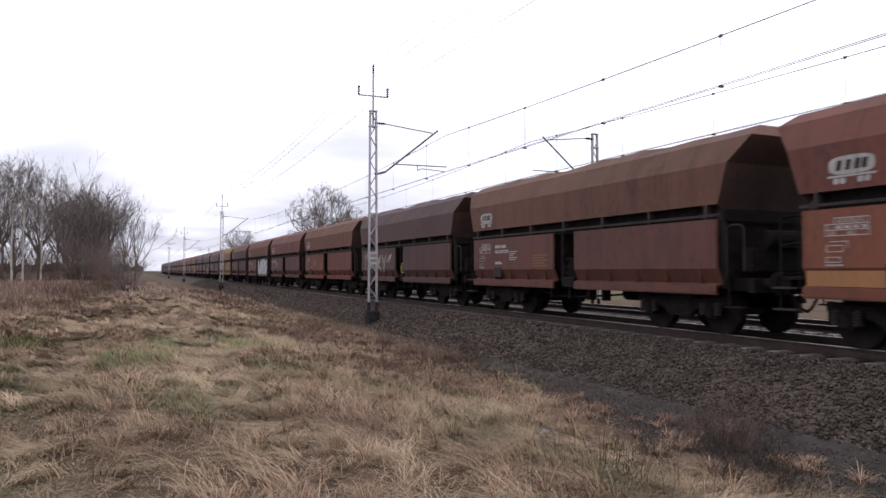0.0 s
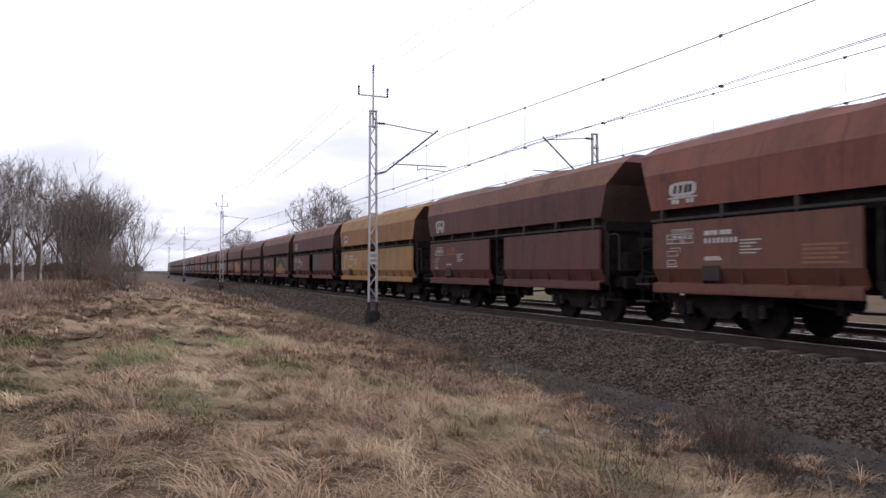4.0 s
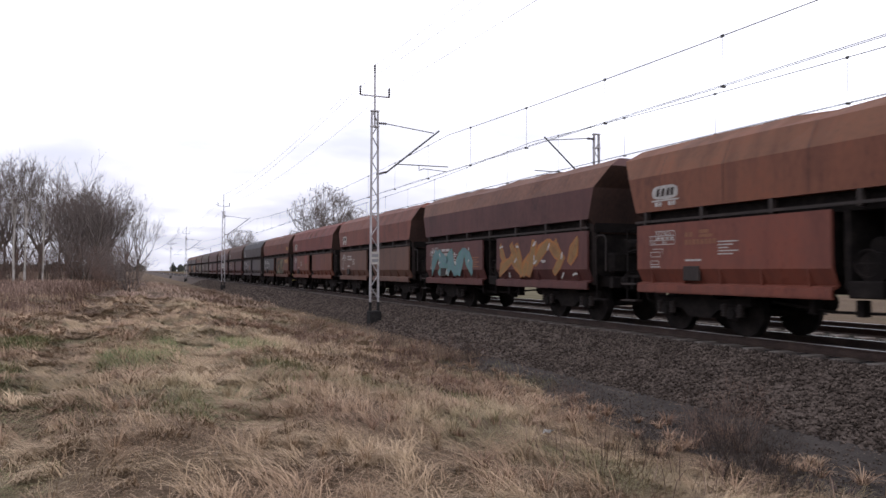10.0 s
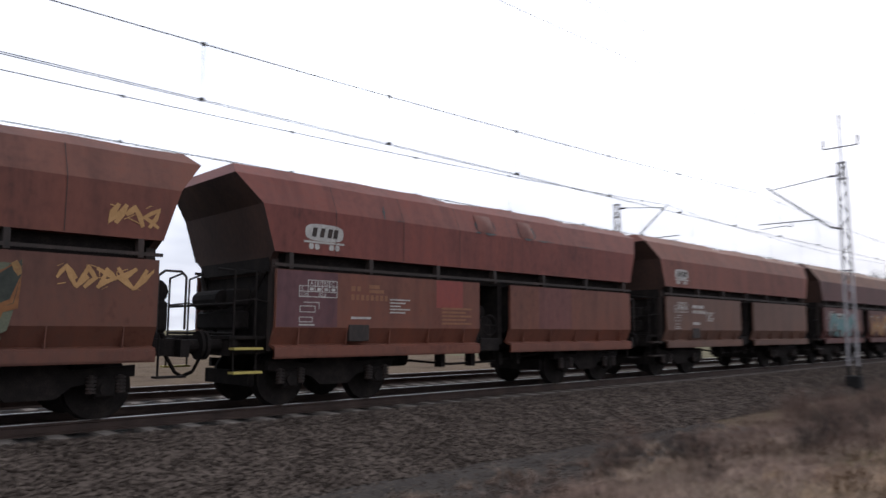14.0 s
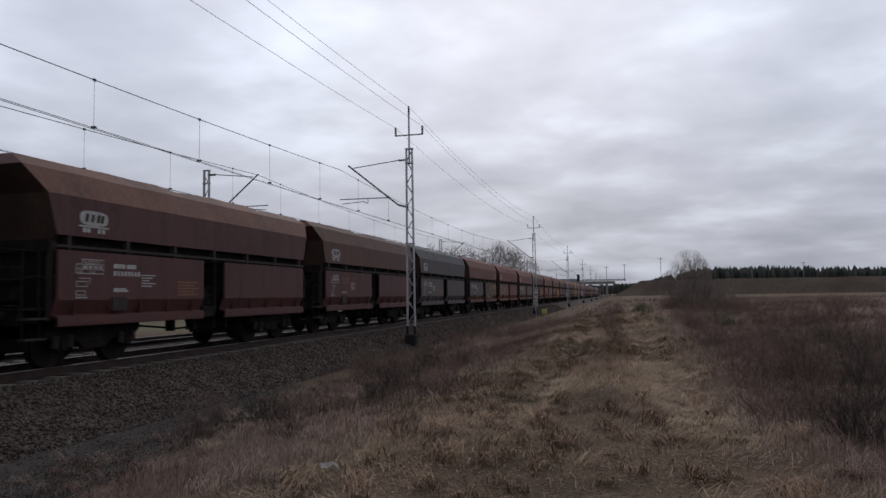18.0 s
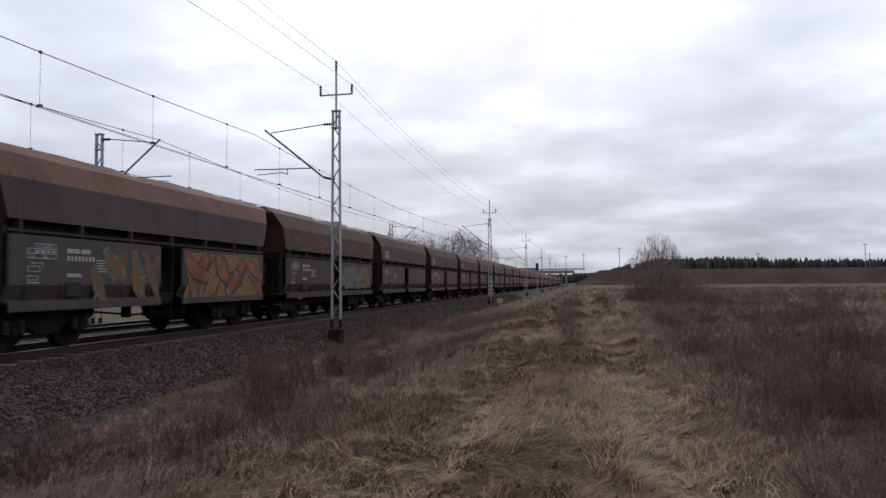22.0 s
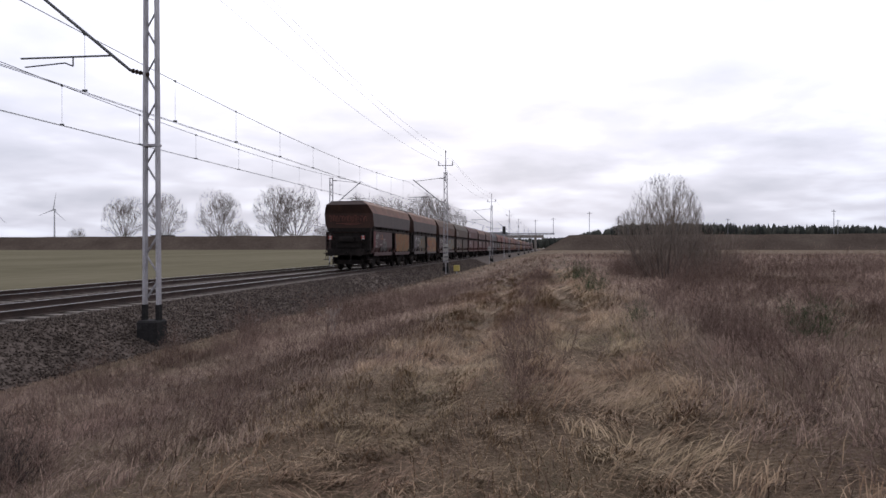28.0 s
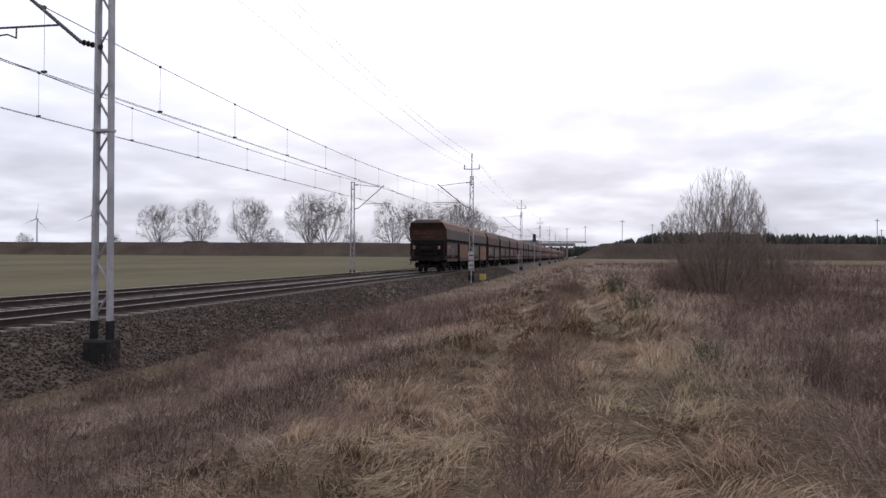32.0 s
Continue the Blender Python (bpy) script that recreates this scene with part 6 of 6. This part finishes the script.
def stones():
    rng = np.random.default_rng(9)
    octa = np.array([(1, 0, 0), (-1, 0, 0), (0, 1, 0), (0, -1, 0), (0, 0, 1), (0, 0, -1)], float)
    tri = np.array([(0, 2, 4), (2, 1, 4), (1, 3, 4), (3, 0, 4), (2, 0, 5), (1, 2, 5), (3, 1, 5), (0, 3, 5)])
    px, pz = np.array([-19.7, -18.0, -17.6, -10.2, -9.8, -8.2, -6.2]), np.array([-0.66, -0.3, -0.2, -0.2, -0.28, -0.95, -0.9])
    def heap(n, x0, x1, y0, y1, size, name, lab):
        x, y = rng.uniform(x0, x1, n), rng.uniform(y0, y1, n)
        n = len(x)
        z = np.interp(x, px, pz)
        s = size * rng.uniform(0.6, 1.3, (n, 1, 3)) * np.array([1, 1, 0.75])
        v = octa[None] * s * rng.uniform(0.7, 1.15, (n, 6, 1))
        a, b = rng.uniform(0, 6.28, n), rng.uniform(-0.8, 0.8, n)
        ca, sa, cb, sb = np.cos(a)[:, None], np.sin(a)[:, None], np.cos(b)[:, None], np.sin(b)[:, None]
        X, Y, Z = v[..., 0], v[..., 1], v[..., 2]
        Y, Z = Y * cb - Z * sb, Y * sb + Z * cb
        X, Y = X * ca - Y * sa, X * sa + Y * ca
        v = np.stack([X + x[:, None], Y + y[:, None], Z + (z + rng.uniform(-0.01, 0.035, n))[:, None]], -1).reshape(-1, 3)
        f = ((np.arange(n) * 6)[:, None, None] + tri[None]).reshape(-1, 3)
        tagged(new(name, raw_mesh(name, v, f, M["ballast"])), lab, "ballast", kind="stuff")
    lab = "loose angular grey-brown ballast stones"
    heap(36000, -10.62, -8.1, -15, 13, 0.034, "ballast_stones", lab)
    heap(15000, -10.62, -8.1, -45, -15, 0.05, "ballast_stones", lab)
    heap(11000, -10.62, -8.1, -120, -45, 0.085, "ballast_stones", lab)
    heap(34000, -10.62, -8.1, 13, 48, 0.033, "ballast_stones", lab)
    heap(14000, -10.62, -8.1, 48, 110, 0.055, "ballast_stones", lab)
    heap(9000, -8.3, -5.9, -15, -1, 0.017, "path_gravel", "fine grey cinders and gravel beside the ballast")
    heap(9000, -8.3, -5.9, 0, 16, 0.017, "path_gravel", "fine grey cinders and gravel beside the ballast")
    heap(5000, -14.6, -13.2, -20, 40, 0.045, "ballast_stones", lab)


stones()


def sleepers():
    bm = bmesh.new()
    prism(bm, [(-0.14, -0.37), (0.14, -0.37), (0.1, -0.165), (-0.1, -0.165)], -1.3, 1.3)
    for v in bm.verts:
        v.co = Vector((v.co.y, v.co.x, v.co.z))
    me = mesh_of(bm, "sleeper", M["sleeper"])
    bed = bpy.data.objects["ballast_bed"]
    y = -36.0
    rest = []
    while y < 330:
        for c in (TRACK, TRACK2):
            if (c == TRACK and -36 <= y < 70) or (c == TRACK2 and -14 < y < 60):
                part("sleeper", me, None, bed, at=pose(c, y, 0))
            else:
                rest.append((c, y))
        y += 0.63
    rest += [(c, -36.63 - 0.63 * i) for i in range(250) for c in (TRACK, TRACK2)]
    q = np.array([(-1.3, -0.14, -0.37), (1.3, -0.14, -0.37), (1.3, 0.14, -0.37), (-1.3, 0.14, -0.37), (-1.3, -0.1, -0.165), (1.3, -0.1, -0.165), (1.3, 0.1, -0.165), (-1.3, 0.1, -0.165)])
    qf = np.array([(4, 5, 6, 7), (0, 1, 5, 4), (1, 2, 6, 5), (2, 3, 7, 6), (3, 0, 4, 7)])
    r = np.array(rest)
    v = (q[None] + np.stack([r[:, 0], r[:, 1], 0 * r[:, 0]], -1)[:, None]).reshape(-1, 3)
    f = ((np.arange(len(r)) * 8)[:, None, None] + qf[None]).reshape(-1, 4)
    ob = part("far_sleepers", raw_mesh("far_sleepers", v, f, M["sleeper"]), None, bed)
    ob["kind"] = "stuff"


# ---- embankment, bridge and what stands beyond ----
M["bank"] = material("rough_brown_bank", [(0.042, 0.032, 0.026), (0.066, 0.051, 0.041), (0.092, 0.074, 0.058)], 0.95, scale=0.06, fine=0.8, bump=0.4, dist=0.5, spec=0.0)
M["pine"] = material("dark_pine_foliage", [(0.014, 0.016, 0.013), (0.026, 0.028, 0.022), (0.042, 0.042, 0.033)], 0.95, scale=0.2, fine=1.5, island=True)


def embankment():
    for x0, x1, nm in ((-900, -42, "embankment"), (-5, 900, "embankment")):
        n = 60
        xs = np.concatenate([np.linspace(x0, x1 - 24, 70), np.linspace(x1 - 20, x1, 10)] if x1 < 0 and x0 < -100 else [np.linspace(x0, x0 + 20, 10), np.linspace(x0 + 24, x1, 70)])
        n = len(xs)
        rows = []
        rng = np.random.default_rng(4)
        fall = np.clip(np.minimum(xs - x0, x1 - xs) / 16, 0, 1) if abs(x0) < 100 or abs(x1) < 100 else 1
        for dy, z in ((-20, -0.1), (-16, 1.2), (-9, 4.9), (-4, 8.2), (-2.5, 8.6), (3, 8.6), (16, 0.0)):
            rows.append(np.stack([xs, 420 + dy + rng.normal(0, 0.7, n), (z + rng.normal(0, 0.14, n)) * fall - 0.1], -1))
        v = np.concatenate(rows)
        f = []
        for r in range(6):
            i = r * n + np.arange(n - 1)
            f.append(np.stack([i, i + 1, i + 1 + n, i + n], -1))
        f = np.concatenate(f)
        tagged(new(nm, raw_mesh(nm, v, f, M["bank"], True)), "long grass-covered brown embankment across the fields", "embankment", kind="structure")
    b = thing("road_bridge", pose(-23.5, 420, 0), "concrete road bridge over the railway with steel railings", "bridge")
    bm = bmesh.new(); box(bm, -20, 20, -4, 4, 7.0, 8.5, 0.1); part("deck", bm, M["sleeper"], b)
    for x in (-17, -1.5, 15.5):
        bm = bmesh.new(); box(bm, x - 0.6, x + 0.6, -3.5, 3.5, -0.8, 7.0, 0.05); part("pier", bm, M["sleeper"], b)
    for y in (-3.8, 3.8):
        bm = bmesh.new()
        for z in (8.9, 9.3, 9.6):
            rod(bm, (-26, y, z), (26, y, z), 0.06, 4)
        for i in range(27):
            rod(bm, (-26 + 2 * i, y, 8.5), (-26 + 2 * i, y, 9.6), 0.06, 4)
        part("railing", bm, M["grey_paint"], b)
    bm = bmesh.new(); box(bm, -16, 0, -4.3, -4.15, 8.3, 10.2); part("screen", bm, M["grey_paint"], b, "dark protective screen")
    # poles along the embankment
    first = None
    for x, k in ((-395, 1.0), (-388, 0.8), (-380, 0.9), (22, 1.2), (38, 1.0), (43, 1.1), (70, 0.6), (96, 0.8), (150, 1.2), (152, 0.7), (205, 0.8), (-8, 0.8), (2, 0.9)):
        if first is None:
            first = thing("utility_pole", pose(x, 421, 8.4), "thin grey utility pole on the embankment", "pole", "poles on the embankment")
            bm = bmesh.new(); rod(bm, (0, 0, 0), (0, 0, 11), 0.16, 6); part("pole", bm, M["grey_paint"], first)
            bm = bmesh.new(); rod(bm, (-1.2, 0, 10.2), (1.2, 0, 10.2), 0.12, 5); part("cross_arm", bm, M["grey_paint"], first)
        else:
            c = copy_thing(first, Matrix.Identity(4)); c.matrix_basis = pose(x, 421, 8.4) @ Matrix.Diagonal((1, 1, k, 1))
    w = thing("wind_turbine", pose(-520, 700, 0), "distant pale wind turbine with three blades", "wind turbine")
    bm = bmesh.new(); rod(bm, (0, 0, 0), (0, 0, 42), 1.0, 8, 0.6); part("tower", bm, M["silver"], w)
    bm = bmesh.new(); box(bm, -0.8, 0.8, -1.6, 1.6, 41.4, 43.2, 0.2); part("nacelle", bm, M["silver"], w)
    for a in (80, 200, 320):
        bm = bmesh.new(); rod(bm, (0, -1.8, 42.4), (19 * math.cos(radians(a)), -1.8, 42.4 + 19 * math.sin(radians(a))), 0.6, 5, 0.1); part("blade", bm, M["silver"], w)
    c = copy_thing(w, Matrix.Identity(4)); c.matrix_basis = pose(-640, 760, 0)
    h = thing("barn", pose(-263, 470, 0.2), "low barn with a dark roof behind the embankment", "barn")
    bm = bmesh.new(); box(bm, -8, 8, -5, 5, 0, 6); part("wall", bm, M["sleeper"], h)
    bm = bmesh.new()
    prism(bm, [(-5.6, 6), (5.6, 6), (0, 10.2)], -8.5, 8.5)
    for v in bm.verts:
        v.co = Vector((v.co.y, v.co.x, v.co.z))
    part("roof", bm, M["concrete"], h)


embankment()


def far_forest():
    rng = np.random.default_rng(31)
    vs, fs, base = [], [], 0
    n = 2300
    for i in range(n):
        right = i < 1750 or i >= 2100
        x = rng.uniform(-80, 20) if i >= 2100 else rng.uniform(20, 620) if right else rng.uniform(-330, 120)
        y = rng.uniform(560, 620) if right else rng.uniform(-640, -520)
        if not right and -24 < x < -6:
            continue
        tall = (rng.uniform(17.5, 21) + 1.8 * np.sin(x * 0.02)) if right else rng.uniform(5, 8)
        if right and x < 60:
            tall *= 0.6 + 0.4 * (max(x, 20) - 20) / 40 if x > 20 else 0.5
        k = 7
        lay = 4
        pts = []
        for j in range(lay):
            u = j / lay
            r = (3.0 - 1.3 * u) * rng.uniform(0.8, 1.2)
            for q in range(k):
                a = 2 * np.pi * q / k + rng.uniform(-0.3, 0.3)
                rr = r * rng.uniform(0.5, 1.15)
                pts.append((x + rr * np.cos(a), y + rr * np.sin(a), tall * (0.15 + 0.75 * u) + rng.uniform(-0.7, 0.7)))
        pts.append((x + rng.uniform(-0.8, 0.8), y, tall * 0.95))
        for j in range(lay - 1):
            for q in range(k):
                a, b2 = base + j * k + q, base + j * k + (q + 1) % k
                fs.append((a, b2, b2 + k)); fs.append((a, b2 + k, a + k))
        for q in range(k):
            fs.append((base + (lay - 1) * k + q, base + (lay - 1) * k + (q + 1) % k, base + lay * k))
        vs += pts
        base += len(pts)
    tagged(new("far_forest", raw_mesh("far_forest", vs, fs, M["pine"])), "dark band of distant pine forest on the horizon", "forest", kind="stuff")


far_forest()


# ---- small things beside the line ----
def sign_post(x, y, boards):
    t = thing("trackside_sign", pose(x, y, float(height(x, y))), "white trackside signal board on a thin post", "sign")
    bm = bmesh.new(); rod(bm, (0, 0, -0.2), (0, 0, 2.6), 0.035, 8); part("post", bm, M["galv"], t)
    for z, hh in boards:
        bm = bmesh.new(); box(bm, -0.22, 0.22, -0.05, -0.035, z, z + hh, 0.01); p = part("board", bm, M["white"], t)
        bm = bmesh.new(); box(bm, -0.16, 0.16, -0.056, -0.052, z + hh * 0.42, z + hh * 0.58); part("bar", bm, M["black"], p)


sign_post(-8.4, 72, [(1.9, 0.6), (1.2, 0.5)])
sign_post(-8.2, 112, [(1.9, 0.5)])
t = thing("relay_box", pose(-7.9, 75, float(height(-7.9, 75))), "small yellow relay box on a short stand", "relay box")
bm = bmesh.new(); box(bm, -0.25, 0.25, -0.18, 0.18, 0.25, 0.75, 0.03); part("case", bm, M["yellow"], t)
bm = bmesh.new(); rod(bm, (0, 0, -0.1), (0, 0, 0.3), 0.05, 8); part("stand", bm, M["galv"], t)
sg = thing("light_signal", pose(-8.6, 150, -0.5), "dark railway light signal on a tall post", "signal")
bm = bmesh.new(); rod(bm, (0, 0, 0), (0, 0, 5.2), 0.07, 8); part("post", bm, M["galv"], sg)
bm = bmesh.new(); box(bm, -0.3, 0.3, -0.1, 0.1, 4.4, 5.9, 0.05); part("head", bm, M["black"], sg)


def litter(x, y):
    rng = random.Random(4)
    bm = bmesh.new()
    g = [[bm.verts.new((0.05 * (i - 1.5), 0.045 * (j - 1), 0.05 * rng.random())) for j in range(3)] for i in range(4)]
    for i in range(3):
        for j in range(2):
            bm.faces.new((g[i][j], g[i + 1][j], g[i + 1][j + 1], g[i][j + 1]))
    bmesh.ops.solidify(bm, geom=bm.faces[:], thickness=0.006)
    ob = tagged(new("litter", mesh_of(bm, "litter", M["white"])), "crumpled pale scrap of packaging lying in the grass", "litter")
    ob.matrix_basis = pose(x, y, float(height(x, y)) + 0.14, 8, 5, 30)


M["evergreen"] = material("dull_evergreen_needles", [(0.02, 0.032, 0.014), (0.04, 0.06, 0.025), (0.06, 0.085, 0.035)], 0.9, scale=2, fine=20, island=True)


def green_clump(x, y, k):
    me = brush_mesh(int(100 + 7 * abs(x) + y), 0.7, 60, 0.9, 6)
    me.materials.clear(); me.materials.append(M["evergreen"])
    t = thing("green_shrublet", pose(x, y, float(height(x, y))) @ Matrix.Diagonal((k, k, k, 1)), "small dull-green evergreen shrublet among dead weeds", "shrub", "evergreen shrublets")
    part("growth", me, None, t)


green_clump(0.9, 29.5, 0.75)
green_clump(0.75, 35.0, 0.95)
green_clump(3.1, 23.6, 0.8)
green_clump(1.2, 24.6, 0.45)
M["bleached"] = material("bleached_dead_wood", [(0.16, 0.13, 0.12), (0.28, 0.24, 0.22)], 0.9, scale=4)
rngd = np.random.default_rng(8)
segd = grow(rngd, [(0, 0, 0)] * 3, [(0.3, 0.2, 0.9), (-0.4, 0.1, 0.8), (0.1, -0.3, 0.9)], [0.3] * 3, [0.009] * 3, 4, least=0.003)
td = thing("dead_branch", pose(-5.0, 30.6, float(height(-5.0, 30.6)) - 0.02), "pale bleached dead branch standing in the weeds", "branch")
part("limb", raw_mesh("limb", *tubes(segd, 4), M["bleached"]), None, td)
litter(-2.55, 5.95)
litter(-4.1, -6.6)
sleepers()


def motions():
    for i, w in enumerate(WAGONS):
        walk(w, [(t, pose(TRACK, y + 5.375 + 12.7 * i, 0)) for t, y in TRAIN])


motions()
